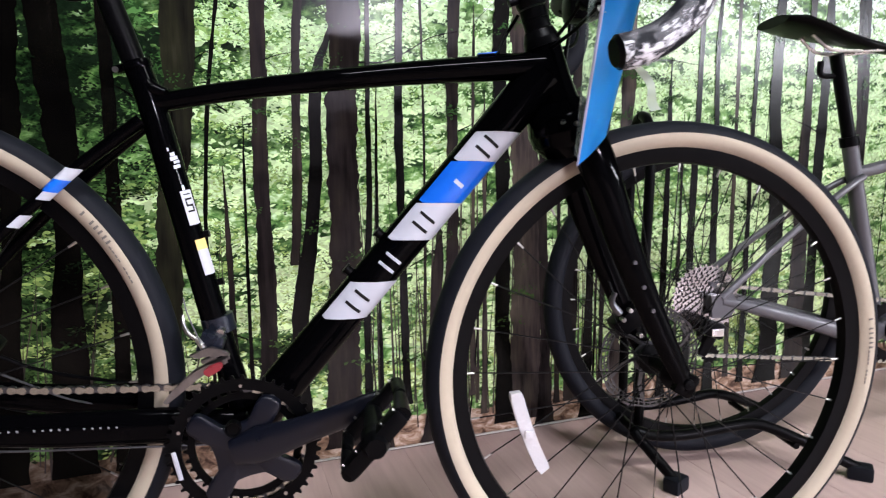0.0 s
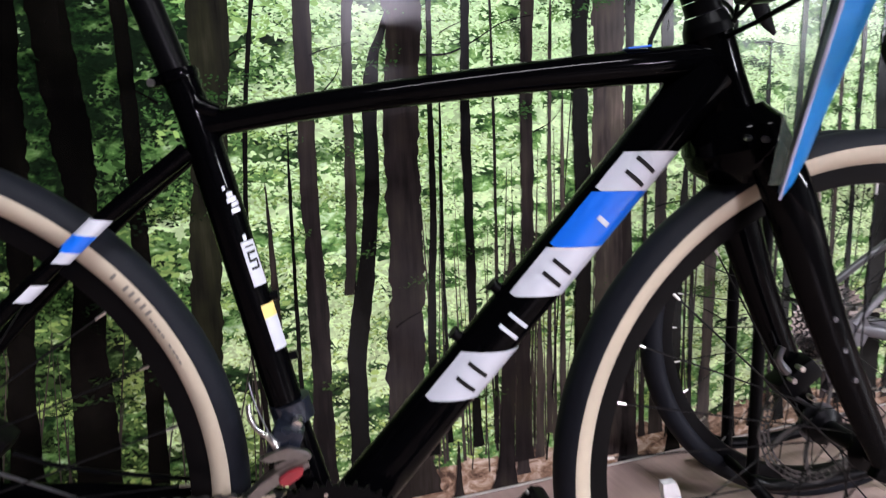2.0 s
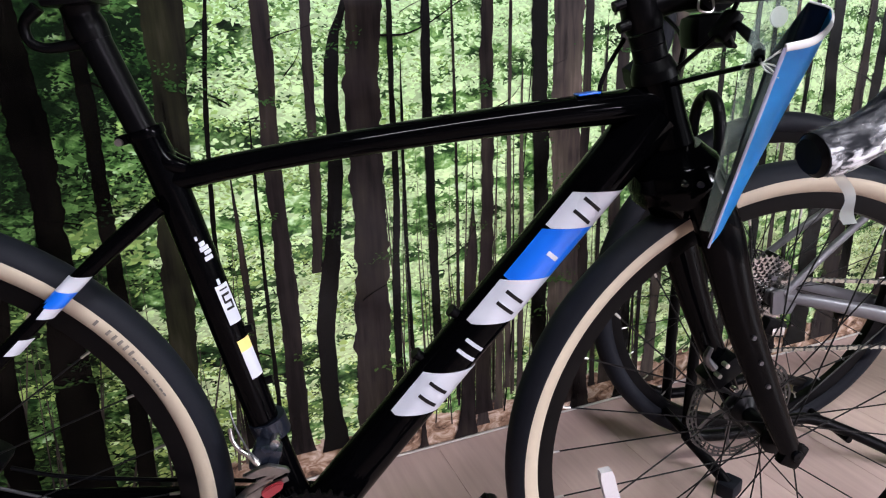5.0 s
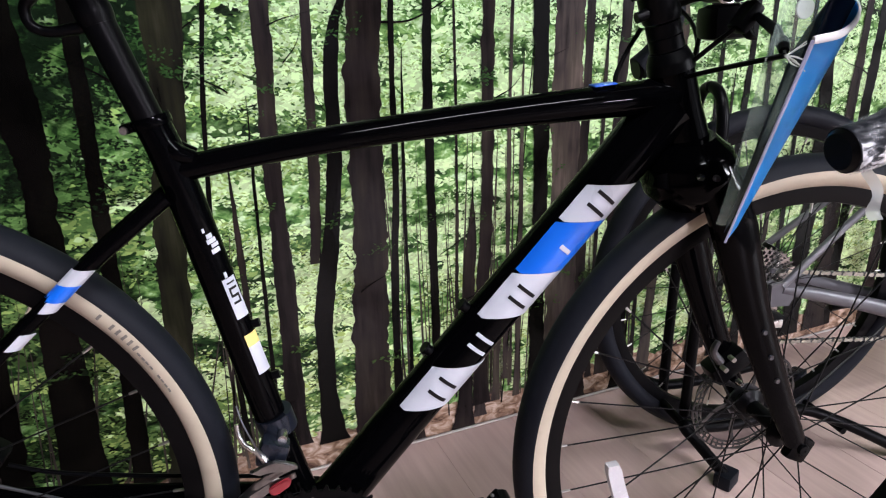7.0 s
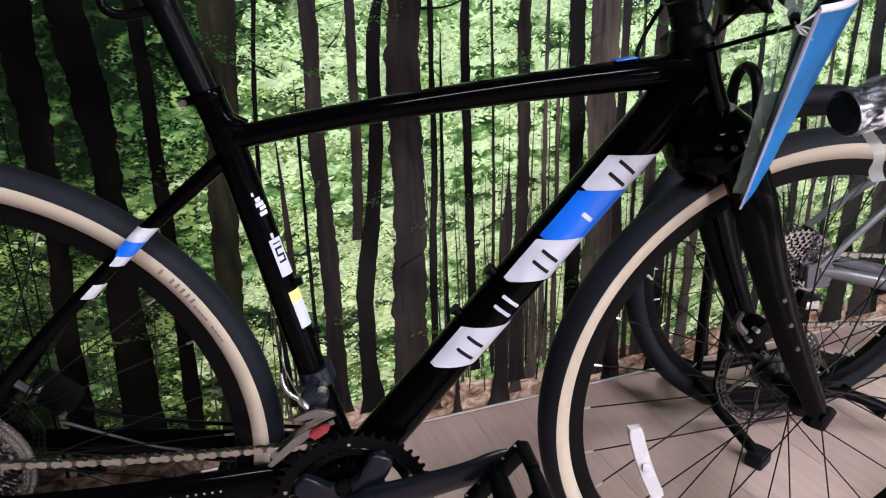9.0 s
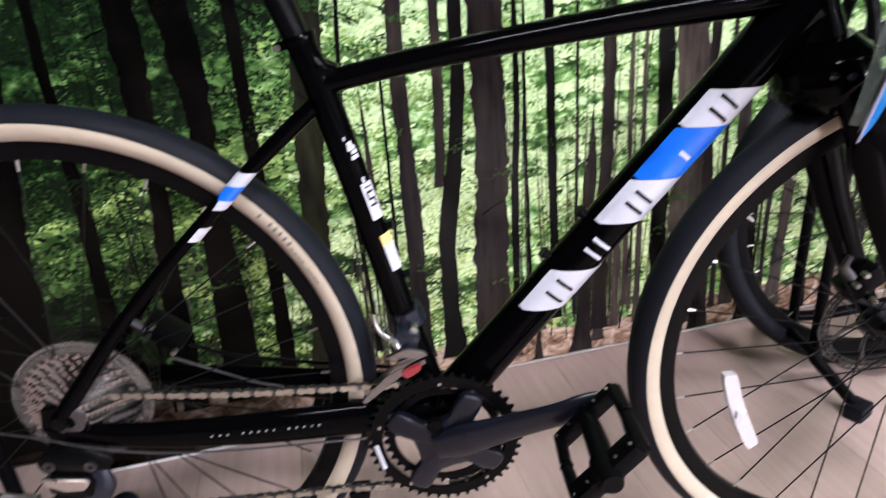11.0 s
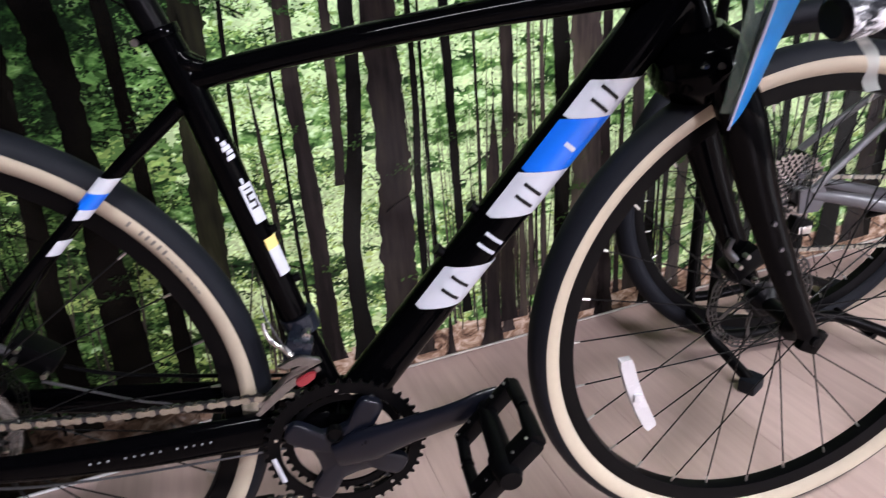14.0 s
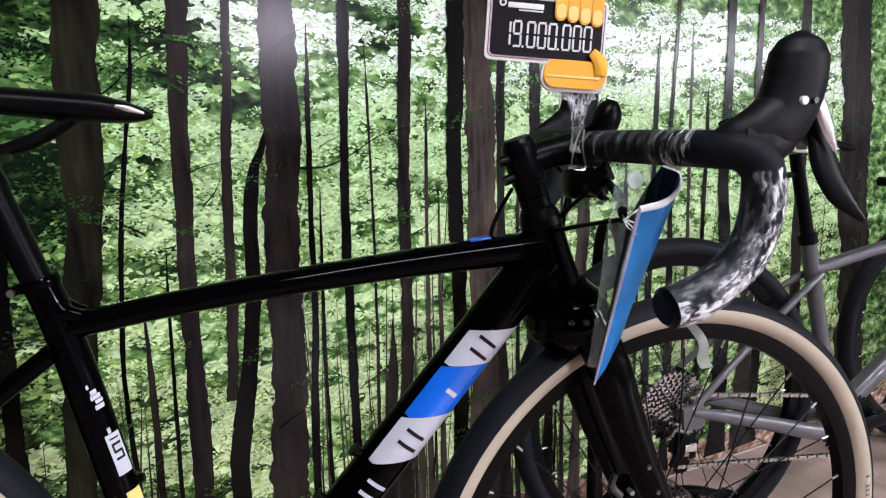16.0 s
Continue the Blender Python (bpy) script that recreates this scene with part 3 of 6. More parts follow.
def leaf_tone(name, color):
    """Printed leaf: each one of its own lightness; yellower near the forest floor, cooler in the crowns."""
    m, n, l, b = node_mat(name)
    geo, tc, sep = n.new("ShaderNodeNewGeometry"), n.new("ShaderNodeTexCoord"), n.new("ShaderNodeSeparateXYZ")
    l.new(tc.outputs["Object"], sep.inputs[0])
    hsv = n.new("ShaderNodeHueSaturation")
    hsv.inputs["Color"].default_value = (*color, 1)
    mr, hr = n.new("ShaderNodeMapRange"), n.new("ShaderNodeMapRange")
    mr.inputs[3].default_value, mr.inputs[4].default_value = 0.7, 1.35
    hr.inputs[1].default_value, hr.inputs[2].default_value = 0.2, 1.0
    hr.inputs[3].default_value, hr.inputs[4].default_value = 0.462, 0.507
    l.new(geo.outputs["Random Per Island"], mr.inputs[0])
    l.new(sep.outputs[2], hr.inputs[0])
    l.new(mr.outputs[0], hsv.inputs["Value"])
    l.new(hr.outputs[0], hsv.inputs["Hue"])
    l.new(hsv.outputs[0], b.inputs["Base Color"])
    b.inputs["Roughness"].default_value = PAPER_ROUGH
    b.inputs["Specular IOR Level"].default_value = PAPER_SPEC
    return m


LEAF_TONES = [leaf_tone("printed_leaf_" + w, c) for w, c in (("black", (0.005, 0.012, 0.005)), ("dark", (0.024, 0.065, 0.017)), ("mid", (0.08, 0.185, 0.052)), ("light", (0.25, 0.42, 0.122)), ("pale", (0.51, 0.72, 0.37)), ("white", (0.78, 0.91, 0.75)))]


def ease(v, k):
    return 1 / (1 + math.exp(-v * k))


def print_and_glare(x, z):
    """How light the print is at a place of the wall: dark on its left, glowing high in the middle, with glare on the
    paper painted in there.
    """
    v = 0.4 + 0.2 * ease(x - 0.05, 9) + 0.29 * math.exp(-(((z - 1.04) / 0.3) ** 2)) * ease(x - 0.05, 8) + 0.06 * ease(x - 0.6, 5) + 0.1 * ease(x - 0.8, 5) * ease(z - 0.55, 8)
    v += 0.2 * math.exp(-(((z - 0.52) / 0.16) ** 2) - ((x + 0.16) / 0.2) ** 2) - 0.45 * ease(0.33 - z, 14) * ease(-0.16 - x, 14)
    v -= 0.34 * ease(z - 0.74, 16) * ease(-0.02 - x, 14) + 0.3 * ease(-0.36 - x, 16) + 0.2 * ease(0.4 - z, 14) * ease(-0.24 - x, 14)
    v += 0.14 * math.exp(-(((z - 0.3) / 0.13) ** 2) - ((x + 0.12) / 0.2) ** 2) - 0.12 * ease(z - 0.44, 18) * ease(-0.02 - x, 16)
    v += 0.14 * math.exp(-(((z - 0.48) / 0.22) ** 2) - ((x - 0.9) / 0.35) ** 2) + 0.1 * ease(0.3 - z, 16) * ease(x, 14)
    # the rise above z = 1.0 paints lamp glare into the leaves
    v += 0.13 * math.exp(-(((z - 0.46) / 0.24) ** 2) - ((x - 0.5) / 0.32) ** 2) + 0.12 * ease(z - 1.0, 12) * ease(x - 0.2, 8) - 0.27 * ease(z - 0.42, 16) * ease(-0.02 - x, 14) - 0.14 * ease(z - 0.6, 16) * ease(-0.02 - x, 16)
    v += 0.34 * math.exp(-(((z - 0.4) / 0.13) ** 2) - ((x + 0.4) / 0.2) ** 2) + 0.1 * math.exp(-(((z - 0.26) / 0.12) ** 2) - ((x + 0.15) / 0.2) ** 2)
    v += 0.15 * math.exp(-(((z - 0.42) / 0.22) ** 2) - ((x - 0.42) / 0.28) ** 2) - 0.07 * math.exp(-(((z - 0.82) / 0.14) ** 2) - ((x - 0.2) / 0.3) ** 2)
    v += 0.14 * ease(z - 0.86, 9) * ease(x - 0.12, 10) + 0.1 * ease(x - 0.45, 7) * ease(z - 0.3, 10) + 0.14 * ease(x - 1.2, 7)
    v += 0.1 * math.exp(-(((z - 0.5) / 0.2) ** 2) - ((x - 0.42) / 0.28) ** 2) - 0.06 * ease(0.3 - z, 14) + 0.13 * math.exp(-(((z - 0.42) / 0.2) ** 2) - ((x + 0.02) / 0.17) ** 2)
    return v + 0.42 * noise.fractal(Vector((x * 4.6, 7.7, z * 8.2)), 1.0, 2.0, 3) + 0.16 * noise.noise(Vector((x * 2.3, 1.9, z * 2.6)))


def printed_leaves(name, count, y0, y1, seed, keep, shift, jitter, top_tone=5, leaf=1.0):
    g = random.Random(seed)
    verts, faces, tones = [], [], []
    while len(faces) < count:
        cx, cz = g.uniform(-1.0, 2.1), g.uniform(0.06, 1.22)
        n = g.randint(25, 90)
        span, tilt, drop = g.uniform(0.025, 0.1), g.uniform(-0.2, 0.2), g.uniform(0.003, 0.009)
        base = print_and_glare(cx, cz) + g.gauss(0, 0.13)
        size = leaf * g.uniform(0.0032, 0.0068)
        for _ in range(n):
            u = g.uniform(-1, 1)
            x, z = cx + u * span, cz + u * span * tilt + g.gauss(0, drop) - 0.01 * u * u
            if not keep(x, z, g):
                continue
            a = g.gauss(0, 0.5) + (math.pi if g.random() < 0.5 else 0)
            ln, wd = size * g.uniform(0.7, 1.5), size * g.uniform(0.32, 0.6)
            y = WALL_Y - g.uniform(y0, y1)
            c, s = math.cos(a), math.sin(a)
            i = len(verts)
            for px, pz in ((-ln, 0), (-ln * 0.2, wd), (ln * 0.5, wd * 0.7), (ln, 0), (ln * 0.3, -wd), (-ln * 0.5, -wd * 0.7)):
                verts.append((x + px * c - pz * s, y, z + px * s + pz * c))
            faces.append(tuple(range(i, i + 6)))
            # the whitest tone is kept for the painted glare high on the wall
            tones.append(min(top_tone - (z < 0.96 + 0.12 * g.random() or x < 0.2), max(0, int((base + g.gauss(0, jitter)) * 5.4 + shift))))
    me = bpy.data.meshes.new(name)
    me.from_pydata(verts, [], faces)
    for m in LEAF_TONES:
        me.materials.append(m)
    me.polygons.foreach_set("material_index", tones)
    ob = new(name, me)
    ob.parent = mural
    return tagged(ob, kind="stuff")


printed_leaves("printed_far_foliage", 60000, 0.0001, 0.0002, 12, lambda x, z, g: z > 0.07 + 0.08 * g.random(), 0.95, 0.07, 5, 1.5)
printed_leaves("printed_foliage", 92000, 0.0003, 0.0008, 3, lambda x, z, g: z > 0.07 + 0.08 * g.random(), -0.22, 0.15, 5, 0.74)
printed_leaves("printed_front_foliage", 5200, 0.0038, 0.0046, 8, lambda x, z, g: z > 0.2 and noise.noise(Vector((x * 7, 3.3, z * 11))) > 0.16, -1.5, 0.08, 2, 0.62)

# a few boughs that cross between the trunks
for pts, w in (
    ([(0.4, 0.862), (0.45, 0.864), (0.5, 0.885), (0.56, 0.92), (0.62, 0.935)], 0.004),
    ([(0.225, 0.8), (0.25, 0.83), (0.262, 0.87), (0.27, 0.93)], 0.0032),
    ([(0.3, 0.7), (0.275, 0.745), (0.262, 0.8), (0.257, 0.86)], 0.003),
    ([(0.07, 0.98), (0.1, 1.0), (0.15, 1.05), (0.19, 1.06)], 0.0035),
    ([(0.62, 0.72), (0.66, 0.74), (0.7, 0.79)], 0.0028),
    ([(0.5, 0.42), (0.55, 0.45), (0.59, 0.51)], 0.0026),
):
    bm, rows = bmesh.new(), []
    path = spline([(x, WALL_Y - 0.0035, z) for x, z in pts], 24)
    for k, p in enumerate(path):
        rows.append([bm.verts.new(p + np.array((0, 0, s * w * (1 - 0.7 * k / 24)))) for s in (-0.5, 0.5)])
    for a, c in zip(rows, rows[1:]):
        bm.faces.new((a[0], a[1], c[1], c[0]))
    part("printed_bough", bm, BARK_DARK, mural, smooth=False)

# thin saplings and twigs
g = random.Random(21)
verts, faces, pale = [], [], []
for _ in range(14):
    x, z0, z1 = g.uniform(-0.9, 2.3), g.uniform(0.03, 0.12), g.uniform(0.45, 1.5)
    w, lean, ph, y = g.uniform(0.0009, 0.0024), 0.06 + g.gauss(0, 0.035), g.uniform(0, 6), WALL_Y - 0.00095
    n = 18
    i = len(verts)
    for k in range(n):
        z = z0 + (z1 - z0) * k / (n - 1)
        c = x + lean * (z - 0.6) + 0.005 * math.sin(5 * z + ph)
        hw = w * (1.25 - 1.2 * k / n)
        verts += [(c - hw, y, z), (c + hw, y, z)]
    faces += [(i + 2 * k, i + 2 * k + 1, i + 2 * k + 3, i + 2 * k + 2) for k in range(n - 1)]
for _ in range(44):
    x, z, a = g.uniform(-0.7, 2.0), g.uniform(0.25, 1.2), g.choice((0.5, 0.35, 2.7, 2.5, 0.15)) + g.gauss(0, 0.15)
    ln, w, i = g.uniform(0.05, 0.17), g.uniform(0.0008, 0.002), len(verts)
    for k in range(7):
        f = k / 6
        px, pz = x + ln * f * math.cos(a), z + ln * f * math.sin(a) + 0.02 * ln * math.sin(6 * f)
        verts += [(px, WALL_Y - 0.0037, pz - w * (1.1 - f)), (px, WALL_Y - 0.0037, pz + w * (1.1 - f))]
    faces += [(i + 2 * k, i + 2 * k + 1, i + 2 * k + 3, i + 2 * k + 2) for k in range(6)]
for _ in range(60):
    x, z0, z1 = g.uniform(0.39, 1.0), g.uniform(0.04, 0.1), g.uniform(0.3, 0.75)
    w, lean, y, i = g.uniform(0.0012, 0.0042), g.gauss(0, 0.02), WALL_Y - 0.0009, len(verts)
    verts += [(x - w, y, z0), (x + w, y, z0), (x + lean - 0.12 * w, y, z1), (x + lean + 0.12 * w, y, z1)]
    faces.append((i, i + 1, i + 3, i + 2))
    pale.append(len(faces) - 1)
for _ in range(46):
    x, z0, z1 = g.uniform(-0.36, 0.12), g.uniform(0.03, 0.09), g.uniform(0.22, 0.55)
    w, lean, y, i = g.uniform(0.001, 0.0036), 0.02 + g.gauss(0, 0.025), WALL_Y - 0.0009, len(verts)
    verts += [(x - w, y, z0), (x + w, y, z0), (x + lean - 0.12 * w, y, z1), (x + lean + 0.12 * w, y, z1)]
    faces.append((i, i + 1, i + 3, i + 2))
    pale.append(len(faces) - 1)
me = bpy.data.meshes.new("printed_saplings")
me.from_pydata(verts, [], faces)
me.materials.append(BARK_DARK)
me.materials.append(BARK_PALE)
for k in pale:
    me.polygons[k].material_index = 1
ob = new("printed_saplings", me)
ob.parent = mural
tagged(ob, kind="stuff")

# at one place the paper's foot curls out over the floor
bm, rows = bmesh.new(), []
for k in range(25):
    x = -0.56 + 0.46 * k / 24
    out = 0.08 * min(1, (24 - k) / 2.5)
    rows.append([bm.verts.new((x, WALL_Y - 0.0012 - out * f ** 1.5, -0.0005 + 0.05 * (1 - f) ** 2.2)) for f in np.linspace(0, 1, 9)])
for a, c in zip(rows, rows[1:]):
    for j in range(8):
        bm.faces.new((a[j], a[j + 1], c[j + 1], c[j]))
bmesh.ops.solidify(bm, geom=bm.faces[:], thickness=0.0006)
part("paper_foot", bm, MURAL, mural)
part("paper_edge", block(bmesh.new(), (-0.345, WALL_Y - 0.083, 0.0), (0.4, 0.0045, 0.005), bevel=0.001), WHITE_CARD, mural)

trim = block(bmesh.new(), ((X1 - 0.14) / 2, WALL_Y - 0.006, 0.0005), (X1 + 0.14, 0.005, 0.004), bevel=0.001)
tagged(part("trim", trim, TRIM_MAT), "thin white edging strip along the foot of the wallpaper", "trim", kind="structure")


# ---------------------------------------------------------------- bicycles
def wheel(parent, hub, steer=0.0, lean=0.0, tan=True, spokes=28, rear=False, rim_r=0.293, seed=1):
    """A spoked wheel about the y axis: rim with tyre, hub, spokes, nipples."""
    side = TAN if tan else RUBBER
    k = rim_r / 0.293
    prof = [(0.2955, -0.009), (0.2935, 0.0), (0.2955, 0.009), (0.309, 0.0125), (0.3175, 0.0125), (0.3165, 0.0105), (0.306, 0.0), (0.3165, -0.0105), (0.3175, -0.0125), (0.309, -0.0125)]
    w = part("wheel", lathe(bmesh.new(), [(r * k, y) for r, y in prof], segs=120), RIM_BLACK, parent, "black alloy spoked wheel")
    w.matrix_basis = Matrix.Translation(hub) @ Matrix.Rotation(steer, 4, "Z") @ Matrix.Rotation(lean, 4, "X")
    cr, rr = 0.332, 0.0198
    prof, mats = [], []
    angles = [-148, -136, -122, -108, -94, -80, -66, -50, -32, -16, 0, 16, 32, 50, 66, 80, 94, 108, 122, 136, 148]
    for a in angles:
        t = radians(a)
        prof.append((k * (cr + rr * math.cos(t)), 1.1 * rr * math.sin(t)))
    for a, b in zip(angles, angles[1:]):
        mats.append(1 if 80 < abs((a + b) / 2) < 150 else 0)
    part("tyre", lathe(bmesh.new(), prof, segs=160, mats=mats + [0]), (RUBBER, side), w, "black tread tyre with tan sidewalls" if tan else "smooth black tyre")
    # hub shell with flanges
    fl = 0.024 if rear else 0.03
    hubp = [(0.006, -0.052), (0.009, -0.05), (0.009, -fl - 0.006), (0.023, -fl - 0.003), (0.023, -fl + 0.001), (0.011, -fl + 0.008), (0.011, fl - 0.008), (0.023, fl - 0.001), (0.023, fl + 0.003), (0.009, fl + 0.006), (0.009, 0.05), (0.006, 0.052)]
    part("hub", lathe(bmesh.new(), hubp, segs=32), SATIN_BLACK, w)
    mid = 0.294 * k
    base, tip = None, None
    for i in range(spokes):
        sgn = -1 if i % 2 else 1
        a = 2 * math.pi * i / spokes
        lead = radians(62 if (i // 2) % 2 else -62)
        p0 = Vector((0.021 * math.cos(a + lead), sgn * fl, 0.021 * math.sin(a + lead)))
        p1 = Vector((mid * math.cos(a), sgn * 0.002, mid * math.sin(a)))
        d = p1 - p0
        m = Matrix.Translation(p0) @ d.to_track_quat("Z", "Y").to_matrix().to_4x4()
        m1 = Matrix.Translation(p1) @ d.to_track_quat("Z", "Y").to_matrix().to_4x4()
        if base is None:
            base = part("spoke", tube(bmesh.new(), [(0, 0, 0), (0, 0, d.length)], 0.00105, segs=6), SPOKE, w)
            base.matrix_basis = m
            tip = part("nipple", tube(bmesh.new(), [(0, 0, -0.012), (0, 0, 0.002)], [0.0014, 0.0019], segs=8), STEEL, w)
            tip.matrix_basis = m1
        else:
            again(base, m, w)
            again(tip, m1, w)
    return w


def rotor(w, y, r=0.08):
    """A brake disc with a wavy rim and six arms."""
    bm, n = bmesh.new(), 96
    wave = [1 + 0.0012 / r * math.sin(12 * a) for a in np.linspace(0, 2 * math.pi, n, False)]
    for ro, ri in ((r, r - 0.0026), (r - 0.0066, r - 0.0084), (r - 0.012, r - 0.014)):
        ring_plate(bm, [(x * q, z * q) for (x, z), q in zip(disc(ro, n), wave)], disc(ri, n), y - 0.0009, y + 0.0009)
    for k in range(48):
        a = 2 * math.pi * (k + 0.5) / 48
        r0, r1, a1 = r - 0.0135, r - 0.0015, a + 0.05
        plate(bm, [(r0 * math.cos(a - 0.014), r0 * math.sin(a - 0.014)), (r1 * math.cos(a1 - 0.014), r1 * math.sin(a1 - 0.014)), (r1 * math.cos(a1 + 0.014), r1 * math.sin(a1 + 0.014)), (r0 * math.cos(a + 0.014), r0 * math.sin(a + 0.014))], y - 0.0008, y + 0.0008)
    d = part("brake_disc", bm, ROTOR_STEEL, w, "drilled steel brake disc", smooth=False)
    bm = ring_plate(bmesh.new(), disc(0.026, 24), disc(0.015, 24), y - 0.001, y + 0.001)
    part("carrier", bm, DARK_STEEL, w)
    for i in range(6):
        a = i * math.pi / 3
        bm = tube(bmesh.new(), [(0.02 * math.cos(a), y, 0.02 * math.sin(a)), (0.045 * math.cos(a + 0.25), y, 0.045 * math.sin(a + 0.25)), ((r - 0.012) * math.cos(a + 0.45), y, (r - 0.012) * math.sin(a + 0.45))], 0.0035, segs=6, wide=0.3)
        part("disc_arm", bm, ROTOR_STEEL, w)
    return d


def cassette(w, count=10, big=0.068, small=0.024, guard=True):
    for i in range(count):
        f = i / (count - 1)
        r = big + (small - big) * f ** 0.9
        teeth = max(11, int(r * 500))
        y = -0.02 - 0.0037 * i
        part("sprocket", ring_plate(bmesh.new(), toothed(teeth, r - 0.0035, r + 0.0015), disc(max(0.012, r - 0.016), teeth * 5), y - 0.0009, y + 0.0009), SPROCKET, w, smooth=False)
    part("lockring", lathe(bmesh.new(), [(0.008, -0.058), (0.018, -0.057), (0.018, -0.05), (0.008, -0.05)], segs=32), DARK_STEEL, w)
    if guard:
        bm = lathe(bmesh.new(), [(0.03, -0.0165), (0.055, -0.0175), (0.077, -0.016), (0.0805, -0.0135), (0.0805, -0.012), (0.076, -0.0145), (0.055, -0.016), (0.03, -0.015)], segs=96)
        guard_disc = part("spoke_guard", bm, SPOKE_GUARD, w, "clear plastic spoke guard disc")
        for r, h in ((0.0788, 0.002), (0.073, 0.001), (0.0698, 0.0008)):
            part("guard_rib", lathe(bmesh.new(), [(r - h, -0.0185), (r, -0.0195), (r + h, -0.0185), (r + h, -0.0168), (r - h, -0.0168)], segs=96), GUARD_RIM, guard_disc)


def reflector(w, angle, r=0.229, sweep=0.28, y=-0.014):
    """A curved white reflector clipped to the spokes."""
    n, hw = 14, 0.0092
    bm = bmesh.new()
    out, inn = [], []
    for i in range(n + 1):
        a = angle - sweep + 2 * sweep * i / n
        bow = r - 0.005 * (1 - ((i / n - 0.5) * 2) ** 2)
        h = hw * (0.8 if i in (0, n) else 1)
        out.append(((bow + h) * math.cos(a), (bow + h) * math.sin(a)))
        inn.append(((bow - h) * math.cos(a), (bow - h) * math.sin(a)))
    plate(bm, out + inn[::-1], y - 0.006, y + 0.004)
    p = part("wheel_reflector", bm, REFLECTOR, w, "white moulded spoke reflector")
    c = ((r - 0.005) * math.cos(angle), y - 0.008, (r - 0.005) * math.sin(angle))
    part("reflector_clip", block(bmesh.new(), c, (0.012, 0.006, 0.012), bevel=0.002), REFLECTOR, p)


def chain_run(parent, points, rollers=True):
    """Links along a curve in the x-z plane; inner and outer pairs in turn."""
    path = spline(points, 400)
    dist = np.r_[0, np.cumsum([np.linalg.norm(b - a) for a, b in zip(path, path[1:])])]
    pitch = 0.0127
    pins = [np.array([np.interp(s, dist, [p[c] for p in path]) for c in range(3)]) for s in np.arange(0, dist[-1], pitch)]
    first = {}
    for k, (a, b) in enumerate(zip(pins, pins[1:])):
        kind = k % 2
        d = b - a
        m = Matrix.Translation(a) @ Matrix.Rotation(-math.atan2(d[2], d[0]), 4, "Y") @ Matrix.Rotation(math.atan2(d[1], math.hypot(d[0], d[2])), 4, "Z")
        if kind not in first:
            bm = bmesh.new()
            o = 0.0032 if kind else 0.0021
            h = 0.0046
            shape = [(-h * math.sin(t), h * math.cos(t)) for t in np.linspace(0, math.pi, 7)] + [(pitch * 0.5, -h * 0.62)] + [(pitch + h * math.sin(t), -h * math.cos(t)) for t in np.linspace(0, math.pi, 7)] + [(pitch * 0.5, h * 0.62)]
            for s in (-1, 1):
                plate(bm, shape, s * o - 0.0005, s * o + 0.0005)
            tube(bm, [(0, -0.0036, 0), (0, 0.0036, 0)], 0.0022, segs=8)
            first[kind] = part("link", bm, CHAIN_STEEL if kind else DARK_STEEL, parent)
            first[kind].matrix_basis = m
        else:
            again(first[kind], m, parent)


def panel_on_tube(p0, p1, r0, r1, s0, s1, shear, a0, a1, lift, chamfer=0.0, bulge=0.0):
    """A thin sticker that follows a round tube from p0 to p1: lengths s0..s1 along it, angles a0..a1 about it."""
    p0, p1 = np.array(p0, float), np.array(p1, float)
    d = (p1 - p0) / np.linalg.norm(p1 - p0)
    side = np.array((0, -1.0, 0))
    up = np.cross(side, d)
    if up[2] < 0:
        up = -up
    bm, na, ns = bmesh.new(), 18, 10
    rows = []
    for layer in (lift, lift - 0.0008):
        grid = []
        for i in range(na + 1):
            a = a0 + (a1 - a0) * i / na
            h = math.sin(a)
            row = []
            for j in range(ns + 1):
                lo, hi = s0 + shear * h + bulge * (math.cos(a) - 1), s1 + shear * h + bulge * (math.cos(a) - 1)
                if chamfer:
                    lo += chamfer * max(0, (h - 0.6) / 0.2)
                s = lo + (hi - lo) * j / ns
                r = r0 + (r1 - r0) * s / np.linalg.norm(p1 - p0) + layer
                row.append(bm.verts.new(p0 + d * s + r * (math.cos(a) * side + h * up)))
            grid.append(row)
        rows.append(grid)
    for g in rows:
        for a, b in zip(g, g[1:]):
            for j in range(ns):
                bm.faces.new((a[j], a[j + 1], b[j + 1], b[j]))
    edge = lambda g: g[0] + [r[-1] for r in g[1:]] + g[-1][-2::-1] + [r[0] for r in g[-2:0:-1]]  # noqa: E731
    e0, e1 = edge(rows[0]), edge(rows[1])
    for i in range(len(e0)):
        j = (i + 1) % len(e0)
        bm.faces.new((e0[i], e0[j], e1[j], e1[i]))
    return bm


BIKE = pose(-0.2978, 1.1818, 0.3883, 1.05, 2.04, -10.81)
bike = tagged(new("road_bicycle"), "glossy black gravel bicycle with tan-wall tyres on a rear stand", "bicycle")
bike.matrix_basis = BIKE

BB = np.array((0.436, 0, -0.06))
HT0, HT1 = np.array((0.82, 0, 0.446)), np.array((0.851, 0, 0.36))
ST1 = np.array((0.327, 0, 0.362))
DT0, DT1 = np.array((0.452, 0, -0.047)), np.array((0.822, 0, 0.407))

